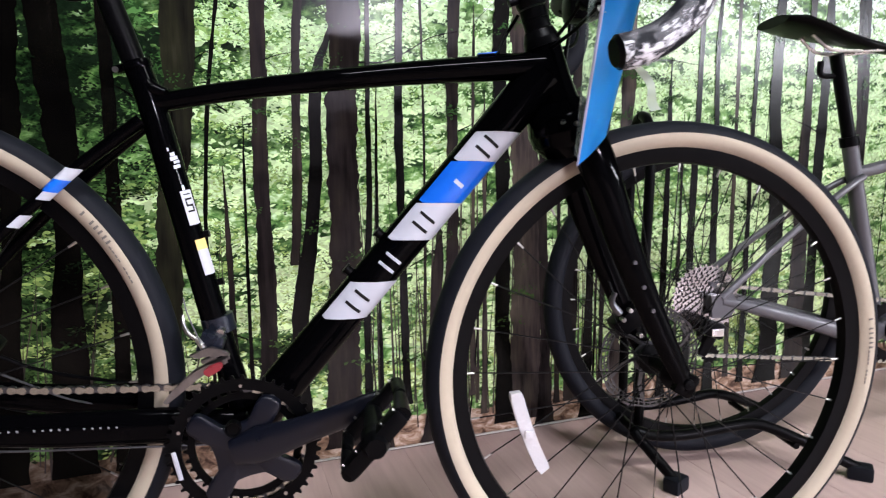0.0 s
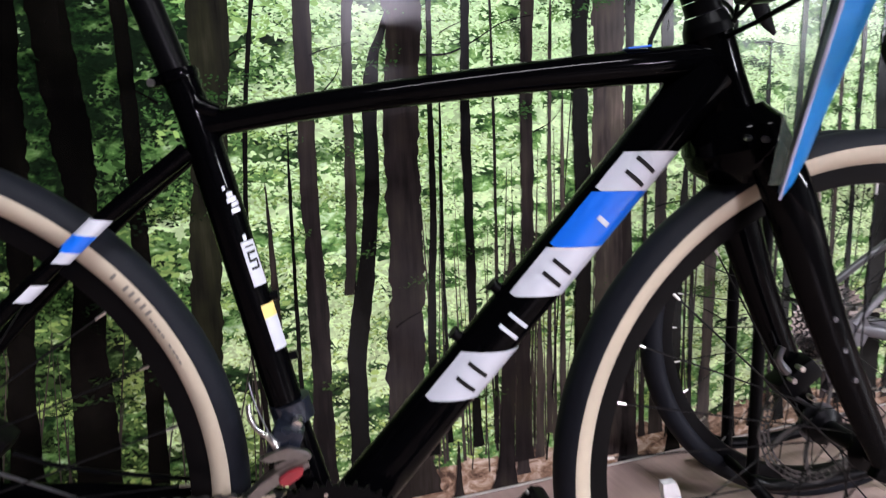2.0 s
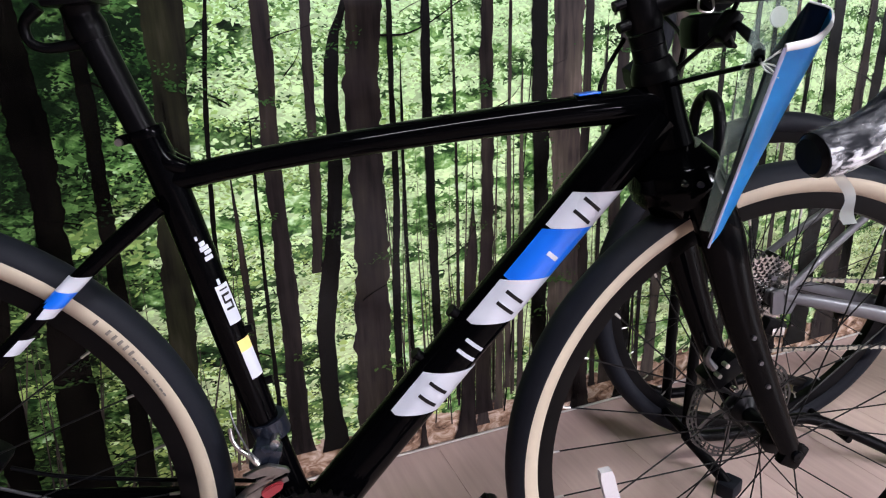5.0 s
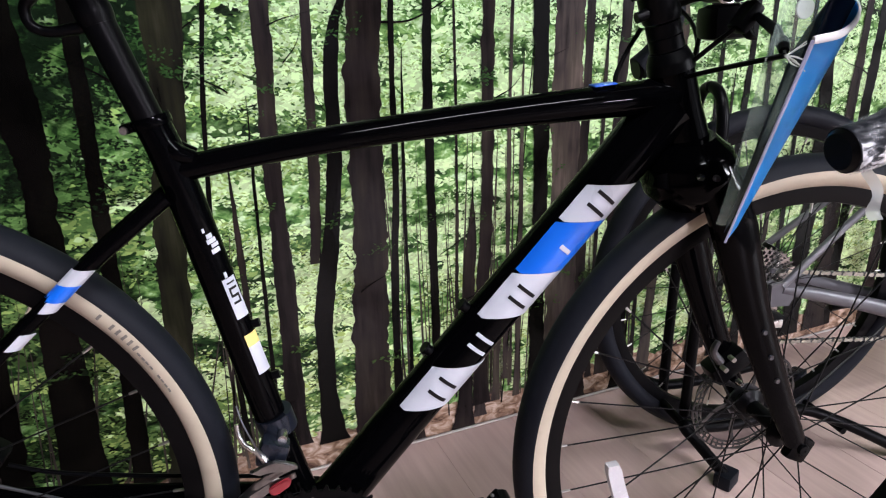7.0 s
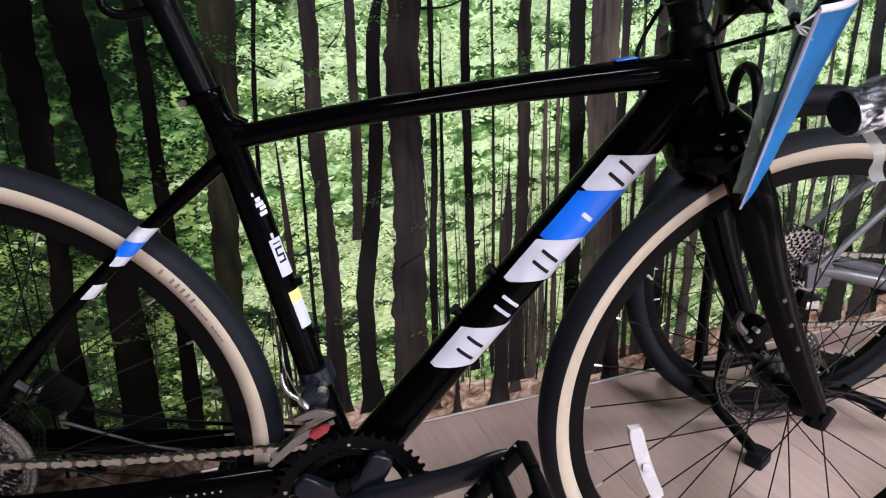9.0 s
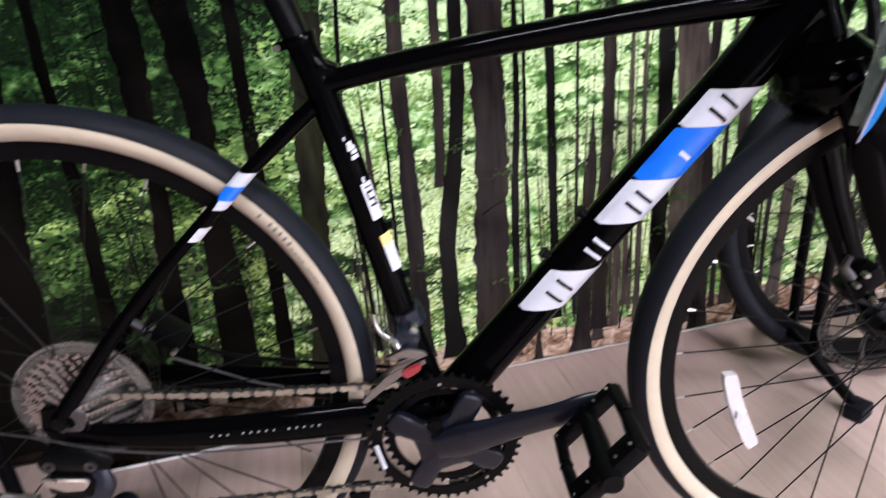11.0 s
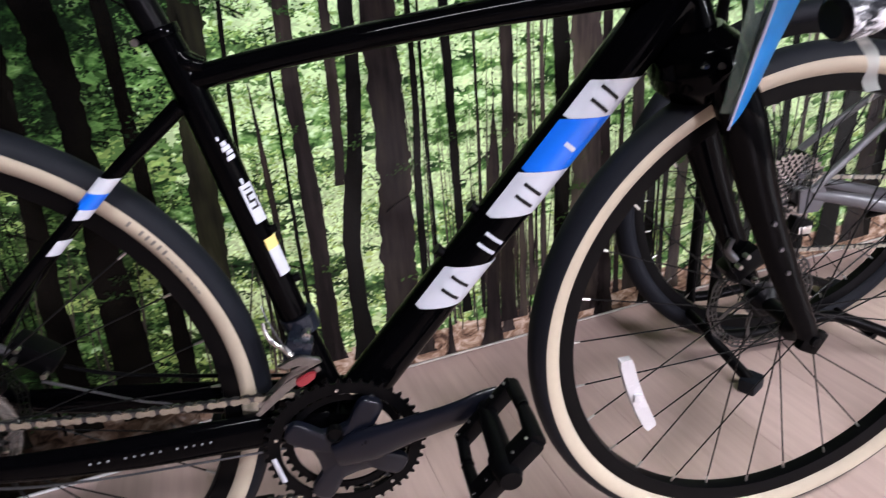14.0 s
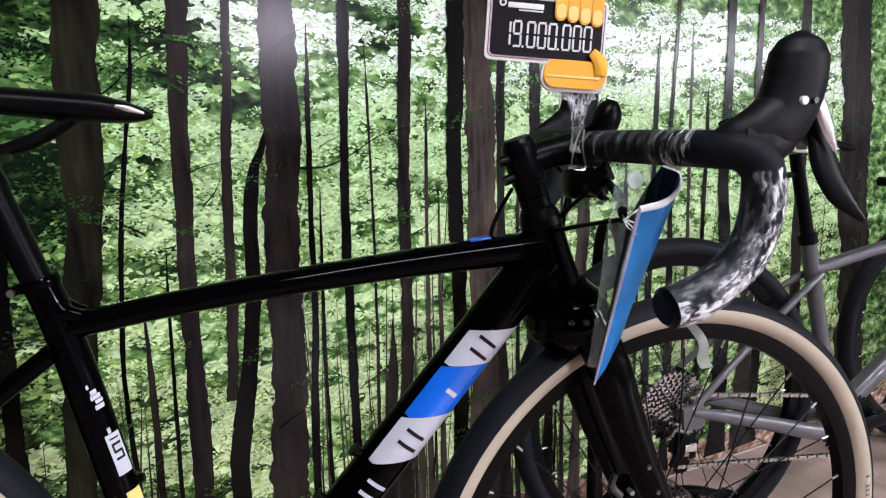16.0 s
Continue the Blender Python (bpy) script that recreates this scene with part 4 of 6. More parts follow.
# main triangle
DTC0, DTC1 = DT0 + (0.0006, 0, -0.0012), DT1 + (0.0006, 0, -0.0012)  # the tube's own axis
bm = tube(bmesh.new(), [DTC0, (0.5325, 0, 0.0504), (0.7705, 0, 0.3423), DTC1], [0.0285, 0.0266, 0.0266, 0.029], segs=40)
part("down_tube", bm, GLOSS_BLACK, bike)
bm = tube(bmesh.new(), [(0.33, 0, 0.352), (0.43, 0, 0.371), (0.62, 0, 0.3975), (0.823, 0, 0.418)], [0.0118, 0.0125, 0.0148, 0.0185], segs=24, wide=1.25)
part("top_tube", bm, GLOSS_BLACK, bike)
bm = tube(bmesh.new(), [BB + (-0.002, 0, 0.0), (0.4, 0, 0.066), ST1, (0.3158, 0, 0.395)], [0.018, 0.0165, 0.0168, 0.0155], segs=24)
part("seat_tube", bm, GLOSS_BLACK, bike)
bm = tube(bmesh.new(), [HT0, (HT0 + HT1) / 2, HT1], [0.023, 0.0235, 0.027], segs=28)
part("head_tube", bm, GLOSS_BLACK, bike)
part("bottom_bracket", lathe(bmesh.new(), [(0.012, -0.04), (0.0235, -0.04), (0.025, -0.034), (0.025, 0.034), (0.0235, 0.04), (0.012, 0.04)], BB, 36), GLOSS_BLACK, bike)
for s in (-1, 1):
    bm = tube(bmesh.new(), [BB + (-0.015, s * 0.026, 0.005), (0.35, s * 0.031, -0.05), (0.2, s * 0.05, -0.043), (0.05, s * 0.062, -0.03), (0.0, s * 0.066, -0.016)], [0.022, 0.024, 0.0215, 0.017, 0.011], segs=20, wide=0.6)
    part("chain_stay", bm, GLOSS_BLACK, bike)
    bm = tube(bmesh.new(), [(-0.004, s * 0.066, 0.0), (0.1, s * 0.052, 0.125), (0.24, s * 0.033, 0.262), (0.322, s * 0.016, 0.331)], [0.0105, 0.0078, 0.0074, 0.0085], segs=16)
    part("seat_stay", bm, GLOSS_BLACK, bike)
    bm = plate(bmesh.new(), [(-0.02, 0.016), (0.012, 0.022), (0.03, -0.01), (0.022, -0.03), (-0.012, -0.034), (-0.026, -0.012)], s * 0.066 - 0.004, s * 0.066 + 0.004)
    part("dropout", bm, GLOSS_BLACK, bike)
bm = lathe(bmesh.new(), [(0.006, -0.0045), (0.0172, -0.0045), (0.0178, 0), (0.0172, 0.0045), (0.006, 0.0045)], segs=28)
bmesh.ops.transform(bm, matrix=Matrix.Translation((0.3152, 0, 0.397)) @ Matrix.Rotation(radians(-17), 4, "Y") @ Matrix.Rotation(radians(90), 4, "X"), verts=bm.verts)
block(bm, (0.2955, 0, 0.391), (0.011, 0.016, 0.009), Matrix.Rotation(radians(-17), 4, "Y"), bevel=0.002)
part("seat_clamp", bm, GLOSS_BLACK, bike)
part("seat_clamp_bolt", tube(bmesh.new(), [(0.2935, -0.0115, 0.39), (0.2935, 0.0115, 0.39)], 0.0034, segs=10), STEEL, bike)
part("seat_post", tube(bmesh.new(), [ST1 + (0.006, 0, -0.02), (0.2835, 0, 0.4812)], 0.0136, segs=24), SATIN_BLACK, bike)
bm = tube(bmesh.new(), [(0.2845, 0, 0.478), (0.2815, 0, 0.487), (0.277, 0, 0.499), (0.276, 0, 0.508)], [0.0142, 0.0155, 0.0145, 0.017], segs=24)
tube(bm, [(0.286, 0, 0.479), (0.262, 0, 0.4735), (0.243, 0, 0.4715), (0.2325, 0, 0.4765), (0.23, 0, 0.49), (0.243, 0, 0.505)], [0.0062, 0.005, 0.0046, 0.0046, 0.0046, 0.006], segs=12)
part("seat_post_head", bm, SATIN_BLACK, bike)
for s in (-1, 1):
    part("gusset", tube(bmesh.new(), [(0.3265, s * 0.006, 0.379), (0.3345, s * 0.0075, 0.3695), (0.349, s * 0.0075, 0.3645)], [0.0075, 0.009, 0.0065], segs=14), GLOSS_BLACK, bike)

# saddle: a shaped pad on rails
bm = bmesh.new()
rings = []
for x, hw, top, low in ((0.147, 0.05, 0.586, 0.572), (0.165, 0.066, 0.59, 0.566), (0.2, 0.067, 0.588, 0.56), (0.24, 0.052, 0.582, 0.556), (0.29, 0.034, 0.5745, 0.55), (0.34, 0.024, 0.5725, 0.546), (0.376, 0.021, 0.57, 0.5445), (0.398, 0.018, 0.5645, 0.5445), (0.412, 0.012, 0.559, 0.547), (0.4195, 0.004, 0.554, 0.55)):
    c, h = (top + low) / 2, (top - low) / 2
    rings.append([bm.verts.new((x, hw * math.cos(a), c + h * (abs(math.sin(a)) ** 0.8) * (1 if math.sin(a) >= 0 else -1))) for a in np.linspace(0, 2 * math.pi, 20, False)])
for a, b in zip(rings, rings[1:]):
    for i in range(20):
        bm.faces.new((a[i], a[(i + 1) % 20], b[(i + 1) % 20], b[i]))
bm.faces.new(rings[0][::-1])
bm.faces.new(rings[-1])
saddle = part("saddle", bm, SATIN_BLACK, bike, "matte black narrow saddle")
for s in (-1, 1):
    part("rail", tube(bmesh.new(), [(0.165, s * 0.02, 0.56), (0.2, s * 0.022, 0.522), (0.25, s * 0.022, 0.5155), (0.3, s * 0.022, 0.52), (0.328, s * 0.018, 0.532), (0.35, s * 0.01, 0.547)], 0.0042, segs=8), SATIN_BLACK, saddle)
part("saddle_clamp", block(bmesh.new(), (0.2735, 0, 0.5135), (0.042, 0.056, 0.016), Matrix.Rotation(radians(-6), 4, "Y"), bevel=0.005), SATIN_BLACK, bike)

# steel sliver stands in for the reflection in the nose's hollow underside
bm = bmesh.new()
tube(bm, [(0.391, -0.0192, 0.5595), (0.401, -0.0172, 0.5575), (0.4135, -0.0108, 0.554)], [0.0014, 0.003, 0.0012], segs=12, steps=14, wide=0.5)
part("nose_trim", bm, STEEL, saddle, "bright sliver standing for the reflection under the saddle nose")

# fork
bm = tube(bmesh.new(), [(0.845, 0, 0.372), (0.85, 0, 0.355), (0.857, 0, 0.335), (0.861, 0, 0.315), (0.864, 0, 0.3)], [0.032, 0.046, 0.05, 0.046, 0.03], segs=32, wide=1.18)
part("fork_crown", bm, GLOSS_BLACK, bike)
# two small steel studs stand in for glints on the gloss crown
for x, z in ((0.834, 0.3425), (0.852, 0.341)):
    part("crown_mount", tube(bmesh.new(), [(x, -0.057, z), (x, -0.0615, z)], [0.0036, 0.003], segs=10), STEEL, bike)
for s in (-1, 1):
    bm = tube(bmesh.new(), [(0.862, s * 0.04, 0.345), (0.882, s * 0.049, 0.3), (0.931, s * 0.053, 0.18), (0.985, s * 0.056, 0.07), (1.03, s * 0.058, -0.012)], [0.024, 0.026, 0.0205, 0.017, 0.013], segs=20, wide=0.62)
    part("fork_blade", bm, GLOSS_BLACK, bike)
    for x, z in ((0.938, 0.165), (0.953, 0.132), (0.968, 0.1)):
        part("mount_bolt", tube(bmesh.new(), [(x, s * 0.0655, z), (x, s * 0.0685, z)], [0.0034, 0.0028], segs=10), DARK_STEEL, bike)
    part("fork_end", block(bmesh.new(), (1.027, s * 0.058, -0.006), (0.03, 0.014, 0.034), Matrix.Rotation(radians(25), 4, "Y"), bevel=0.005), GLOSS_BLACK, bike)

front = wheel(bike, (1.024, 0, 0.0), steer=radians(2.0))
rotor(front, 0.042)
reflector(front, radians(-158))
rear = wheel(bike, (0.006, -0.014, -0.002), steer=radians(2.5), lean=radians(-1.6), rear=True)
rotor(rear, 0.042, 0.07)
cassette(rear)
reflector(rear, radians(-126), r=0.246, sweep=0.2, y=-0.016)

# drivetrain
CK = np.array((0.4385, 0, -0.0745))
AX = np.array((0.609, -0.088, -0.004))
crankset = part("crankset", lathe(bmesh.new(), [(0.0, -0.062), (0.016, -0.062), (0.016, -0.04), (0.0, -0.04)], CK, 28), CRANK, bike, "dark grey alloy crankset with black chainrings")
for r, y, t, mt in ((0.0935, -0.0505, 46, SATIN_BLACK), (0.0735, -0.0435, 36, SATIN_BLACK)):
    part("chainring", ring_plate(bmesh.new(), toothed(t, r - 0.003, r + 0.0025), disc(r - (0.017 if t == 46 else 0.012), t * 5), y - 0.0015, y + 0.0015, (CK[0], CK[2])), mt, crankset, "black toothed chainring", smooth=False)
# four-armed spider, drawn in to its hub and domed
ARMS = [radians(a) for a in (62, 148, 240, 332)]


def star(a):
    near = min(abs((a - q + math.pi) % (2 * math.pi) - math.pi) for q in ARMS)
    web = abs((a - radians(20) + math.pi) % (2 * math.pi) - math.pi)
    return 0.034 + 0.03 * math.exp(-((near / 0.27) ** 6)) + 0.012 * math.exp(-((near / 0.42) ** 2)) + 0.012 * math.exp(-((web / 0.5) ** 2))


bm, rings, n = bmesh.new(), [], 216
for k, y in ((1.0, -0.053), (1.0, -0.0602), (0.985, -0.0618), (0.95, -0.0627), (0.6, -0.0642), (0.2, -0.065)):
    rings.append([bm.verts.new((CK[0] + k * star(a) * math.cos(a), y, CK[2] + k * star(a) * math.sin(a))) for a in np.linspace(0, 2 * math.pi, n, False)])
for a, c in zip(rings, rings[1:]):
    for i in range(n):
        bm.faces.new((a[i], a[(i + 1) % n], c[(i + 1) % n], c[i]))
bm.faces.new(rings[0])
bm.faces.new(rings[-1])
part("spider", bm, CRANK, crankset)
for a in ARMS:
    c, s = 0.073 * math.cos(a), 0.073 * math.sin(a)
    part("ring_bolt", lathe(bmesh.new(), [(0.0005, -0.0545), (0.004, -0.0545), (0.0045, -0.0515), (0.0005, -0.0515)], CK + (c * 1.02, 0, s * 1.02), 12), DARK_STEEL, crankset)
for k in range(5):
    a = radians(20 + 72 * k)
    part("ring_bolt", lathe(bmesh.new(), [(0.0002, -0.0532), (0.0022, -0.0532), (0.0024, -0.0515), (0.0002, -0.0515)], CK + (0.082 * math.cos(a), 0, 0.082 * math.sin(a)), 10), STEEL, crankset)
bm = tube(bmesh.new(), [CK + (-0.012, -0.0655, 0.0), CK + (0.02, -0.068, 0.01), CK + (0.085, -0.077, 0.035), AX + (-0.03, 0.0, -0.012), AX + (-0.004, 0, -0.001), AX + (0.008, -0.0, 0.003)], [0.017, 0.0245, 0.0185, 0.0165, 0.0165, 0.012], segs=24, steps=30, wide=0.42)
part("crank_arm", bm, CRANK, crankset)
part("axle_recess", lathe(bmesh.new(), [(0.0005, -0.0725), (0.0075, -0.0725), (0.009, -0.076), (0.0098, -0.076), (0.0098, -0.066), (0.0005, -0.066)], CK + (-0.0105, 0.006, 0.032), 28), SATIN_BLACK, crankset)
LA = CK * 2 - AX
part("crank_arm", tube(bmesh.new(), [CK + (0, 0.068, 0), (CK + LA) / 2 + (0, 0.03, 0), (LA[0], 0.088, LA[2])], [0.021, 0.0165, 0.0155], segs=16, wide=0.45), CRANK, crankset)


def pedal(axle, sgn, tilt):
    """A flat cage pedal on an axle that points outwards."""
    p = part("pedal", tube(bmesh.new(), [(0, 0, 0), (0, sgn * 0.02, 0), (0, sgn * 0.1, 0)], [0.008, 0.0115, 0.0135], segs=16), SATIN_BLACK, bike, "black plastic flat pedal")
    p.matrix_basis = Matrix.Translation(axle) @ Matrix.Rotation(tilt, 4, "Y")
    part("cage_side", block(bmesh.new(), (0, sgn * 0.013, 0), (0.094, 0.014, 0.018), bevel=0.004), SATIN_BLACK, p)
    bm = block(bmesh.new(), (0, sgn * 0.097, 0), (0.09, 0.026, 0.02), bevel=0.006)
    tube(bm, [(0, sgn * 0.085, 0), (0, sgn * 0.105, 0), (0, sgn * 0.117, 0)], [0.016, 0.0155, 0.011], segs=20)
    part("cage_side", bm, SATIN_BLACK, p)
    for x in (-0.0425, 0.0425):
        part("cage_end", tube(bmesh.new(), [(x * 1.02, sgn * 0.01, 0), (x * 1.06, sgn * 0.055, 0.001), (x, sgn * 0.104, 0)], [0.0072, 0.0066, 0.0085], segs=12, flat=1.2), SATIN_BLACK, p)
    for x in (-0.04, -0.02, 0.02, 0.04):
        for y in (0.014, 0.102):
            part("grip_pin", tube(bmesh.new(), [(x, sgn * y, 0.008), (x, sgn * y, 0.012)], 0.0016, segs=6), STEEL, p)
    return p


pedal((0.598, -0.094, -0.008), -1, radians(-49))
pedal((LA[0], 0.096, LA[2]), 1, radians(-49))

chain = part("chain", tube(bmesh.new(), [(0.03, -0.0435, 0.0152), (0.04, -0.0435, 0.0146)], 0.002, segs=6), CHAIN_STEEL, bike, "steel drive chain")
chain_run(chain, [(0.03, -0.0435, 0.0152), (0.2, -0.0435, 0.0059), (0.43, -0.0435, 0.005)])
chain_run(chain, [(-0.07, -0.05, -0.166), (0.12, -0.047, -0.159), (0.3, -0.0435, -0.1525), (0.392, -0.0435, -0.15)])

# the chain round the smaller ring
chain_run(chain, [tuple(CK + (0.0755 * math.cos(radians(a)), -0.0435, 0.0755 * math.sin(radians(a)))) for a in range(88, -101, -12)])

# downtube stickers
DL = np.linalg.norm(DT1 - DT0)
DD = (DT1 - DT0) / DL


def along(x, z):
    return float((np.array((x, 0, z)) - DT0) @ DD)


for s0, s1, mt, name in ((0.1705, 0.2335, WHITE_DECAL, "white_panel"), (0.3045, 0.3672, WHITE_DECAL, "white_panel"), (0.3676, 0.4376, BLUE_DECAL, "blue_panel"), (0.438, 0.4875, WHITE_DECAL, "white_panel")):
    bm = panel_on_tube(DTC0, DTC1, 0.0266, 0.0266, s0, s1, -0.0222, radians(-84), radians(53), 0.0006, 0.005, 0.003)
    part(name, bm, mt, bike)


def on_tube(name, material, p0, p1, r, s0, s1, a0, a1, shear=0.0, lift=0.0006, parent=None, label="", chamfer=0.0):
    return part(name, panel_on_tube(p0, p1, r, r, s0, s1, shear, radians(a0), radians(a1), lift, chamfer), material, parent or bike, label)


# plain bars stand where the lettering is
for s, mt, bars in ((0.2015, TAG_DARK, (-0.0095, 0.0095)), (0.268, WHITE_DECAL, (-0.0085, 0.0065)), (0.3355, TAG_DARK, (-0.0085, 0.0075)), (0.4025, WHITE_DECAL, (0.0,)), (0.4625, TAG_DARK, (-0.0085, 0.0085))):
    for d in bars:
        wide, lo, hi = (0.0021, -27, 24) if len(bars) == 2 else (0.0026, -22, 8)
        on_tube("lettering_bar", mt, DTC0, DTC1, 0.0266, s + d - wide, s + d + wide, lo, hi, 0.0, 0.0011)
for x, z in ((0.61, 0.192), (0.571, 0.142)):
    s = along(x, z)
    c = DT0 + DD * s
    up = np.array((-DD[2], 0, DD[0]))
    bm = tube(bmesh.new(), [c + up * 0.026, c + up * 0.0335], [0.0062, 0.0062], segs=14)
    tube(bm, [c + up * 0.0335, c + up * 0.036], [0.0078, 0.007], segs=14)
    part("bottle_boss", bm, SATIN_BLACK, bike)

# seat tube labels
STL = np.linalg.norm(ST1 - BB)
STD = (ST1 - BB) / STL


def seat_s(x, z):
    return float((np.array((x, 0, z)) - BB) @ STD)


s = seat_s(0.361, 0.276)
for ds, w, a0, a1 in ((0.022, 0.002, 8, 16), (0.015, 0.0022, 14, 34), (0.010, 0.0022, 10, 42), (0.005, 0.0018, 20, 46), (-0.0005, 0.0022, 14, 44), (-0.027, 0.003, 22, 32), (-0.034, 0.002, 26, 36), (-0.039, 0.0015, 28, 36)):
    on_tube("label_mark", WHITE_DECAL, BB, ST1, 0.0166, s + ds - w, s + ds + w, a0 + 12, a1 + 12, 0.002)
on_tube("frame_label", WHITE_DECAL, BB, ST1, 0.0166, seat_s(0.379, 0.205), seat_s(0.367, 0.247), 20, 70)
for s0, s1, a0, a1 in ((0.016, 0.0185, 30, 60), (0.0185, 0.026, 54, 60), (0.0235, 0.026, 30, 60), (0.026, 0.034, 30, 36), (0.0315, 0.034, 30, 60), (0.038, 0.0395, 30, 60)):
    b = seat_s(0.379, 0.205)
    on_tube("label_glyph_bar", TAG_DARK, BB, ST1, 0.0166, b + s0, b + s1, a0, a1, lift=0.0011)
on_tube("paper_label", WHITE_DECAL, BB, ST1, 0.0166, seat_s(0.396, 0.142), seat_s(0.388, 0.174), 20, 70)
on_tube("paper_label", PALE_YELLOW, BB, ST1, 0.0166, seat_s(0.388, 0.174), seat_s(0.386, 0.187), 20, 70)
for x, z in ((0.383, 0.19), (0.402, 0.129)):
    c = BB + STD * seat_s(x, z)
    f = np.array((STD[2], 0, -STD[0]))
    bm = tube(bmesh.new(), [c + f * 0.014, c + f * 0.022], 0.0045, segs=12)
    part("bottle_boss", bm, SATIN_BLACK, bike)

# seat stay bands
SS0, SS1 = (0.1, -0.052, 0.125), (0.24, -0.033, 0.262)
for s0, s1, mt in ((0.104, 0.124, WHITE_DECAL), (0.15, 0.163, WHITE_DECAL), (0.163, 0.183, BLUE_DECAL), (0.183, 0.202, WHITE_DECAL)):
    on_tube("stay_band", mt, SS0, SS1, 0.0077, s0 + 0.01, s1 + 0.01, -75, 75, -0.006)
# unreadable printing on the chain stay
for k in range(15):
    if k in (3, 9):
        continue
    x = 0.165 + 0.0088 * k
    y = -(0.05 - (x - 0.2) * 0.127) - 0.0142
    part("stay_print_bar", block(bmesh.new(), (x, y, -0.037 - (x - 0.2) * 0.045), (0.0024, 0.0012, 0.0023), bevel=0.0003), GREY_PRINT, bike)
part("ring_guard_mark", panel_on_tube((0.3535, -0.0525, -0.075), (0.362, -0.0525, -0.112), 0.004, 0.004, 0, 0.038, 0, radians(-40), radians(40), 0.0008), WHITE_DECAL, crankset)
# plain bars for the tyre's printing
SIDE_PRINT = surface("sidewall_print", (0.14, 0.125, 0.11), 0.7, grain=0.2, scale=200)
for w, a_mid in ((rear, 42), (front, 12)):
    big = small = None
    for k in range(17):
        if k in (1, 7, 12):
            continue
        large = k < 7
        a = radians(a_mid - (1.3 * k if large else 8.0 + 1.05 * (k - 7)))
        r = 0.3285 if large else 0.326
        mt = Matrix.Translation((r * math.cos(a), -0.0213, r * math.sin(a))) @ Matrix.Rotation(-a, 4, "Y")
        if large and big is None:
            big = part("tyre_print_bar", block(bmesh.new(), (0, 0, 0), (0.0066, 0.0011, 0.003), bevel=0.0003), SIDE_PRINT, w)
            big.matrix_basis = mt
        elif not large and small is None:
            small = part("tyre_print_bar", block(bmesh.new(), (0, 0, 0), (0.0016, 0.0011, 0.0046), bevel=0.0003), SIDE_PRINT, w)
            small.matrix_basis = mt
        else:
            again(big if large else small, mt, w)

# front derailleur
fd = part("front_derailleur", tube(bmesh.new(), [BB + STD * seat_s(0.399, 0.062), BB + STD * seat_s(0.394, 0.083)], 0.0205, segs=28), GUNMETAL, bike, "grey and silver front derailleur with a red tab")
part("body", block(bmesh.new(), (0.398, -0.03, 0.056), (0.03, 0.022, 0.03), Matrix.Rotation(radians(20), 4, "Y"), bevel=0.005), GUNMETAL, fd)
part("link_arm", tube(bmesh.new(), [(0.3645, -0.03, 0.0936), (0.366, -0.033, 0.082), (0.3725, -0.036, 0.071), (0.384, -0.04, 0.0635), (0.391, -0.042, 0.054)], [0.0024, 0.0026, 0.003, 0.0034, 0.004], segs=10), STEEL, fd)
for y in (-0.037, -0.0525):
    bm = plate(bmesh.new(), [(0.3433, -0.0112), (0.356, 0.0045), (0.376, 0.0235), (0.395, 0.0345), (0.42, 0.0435), (0.4215, 0.038), (0.399, 0.0275), (0.379, 0.0125), (0.36, -0.004), (0.3475, -0.014)], y - 0.0008, y + 0.0008)
    part("cage_plate", bm, FD_STEEL, fd)
bm = plate(bmesh.new(), [(0.374, 0.047), (0.392, 0.0545), (0.402, 0.058), (0.421, 0.0515), (0.424, 0.0455), (0.41, 0.0455), (0.397, 0.047), (0.385, 0.0425)], -0.0515, -0.0455)
bmesh.ops.bevel(bm, geom=bm.edges[:], offset=0.0012, segments=2, affect="EDGES")
part("linkage", bm, FD_STEEL, fd, "bright linkage plate")
part("linkage", block(bmesh.new(), (0.398, -0.047, 0.0415), (0.02, 0.008, 0.006), Matrix.Rotation(radians(-22), 4, "Y"), bevel=0.002), FD_STEEL, fd)
bm = plate(bmesh.new(), [(0.3925, 0.029), (0.399, 0.0345), (0.411, 0.04), (0.4165, 0.0385), (0.4145, 0.031), (0.404, 0.0245), (0.399, 0.0215), (0.3945, 0.0235)], -0.0585, -0.0535)
bmesh.ops.bevel(bm, geom=bm.edges[:], offset=0.0012, segments=2, affect="EDGES")
part("red_tab", bm, RED_PLASTIC, fd)
part("clamp_bolt", tube(bmesh.new(), [(0.409, -0.018, 0.07), (0.409, -0.032, 0.07)], 0.005, segs=10), STEEL, fd)
part("cable", tube(bmesh.new(), [(0.392, -0.044, 0.05), (0.372, -0.04, 0.1), (0.366, -0.03, 0.115)], 0.0009, segs=6), DARK_STEEL, fd)

# rear derailleur
rd = part("rear_derailleur", tube(bmesh.new(), [(-0.036, -0.074, -0.06), (-0.01, -0.075, -0.05), (0.03, -0.074, -0.055), (0.04, -0.072, -0.064)], [0.011, 0.0195, 0.0185, 0.011], segs=20, wide=0.55), SATIN_BLACK, bike, "dark grey rear derailleur with a bright outer plate")
part("parallelogram", block(bmesh.new(), (-0.003, -0.079, -0.083), (0.056, 0.018, 0.03), Matrix.Rotation(radians(12), 4, "Y"), bevel=0.008), SATIN_BLACK, rd)
bm = plate(bmesh.new(), [(-0.034, -0.066), (0.018, -0.07), (0.02, -0.077), (0.012, -0.087), (-0.01, -0.087), (-0.022, -0.078), (-0.033, -0.075)], -0.0905, -0.085)
bmesh.ops.bevel(bm, geom=bm.edges[:], offset=0.0015, segments=2, affect="EDGES")
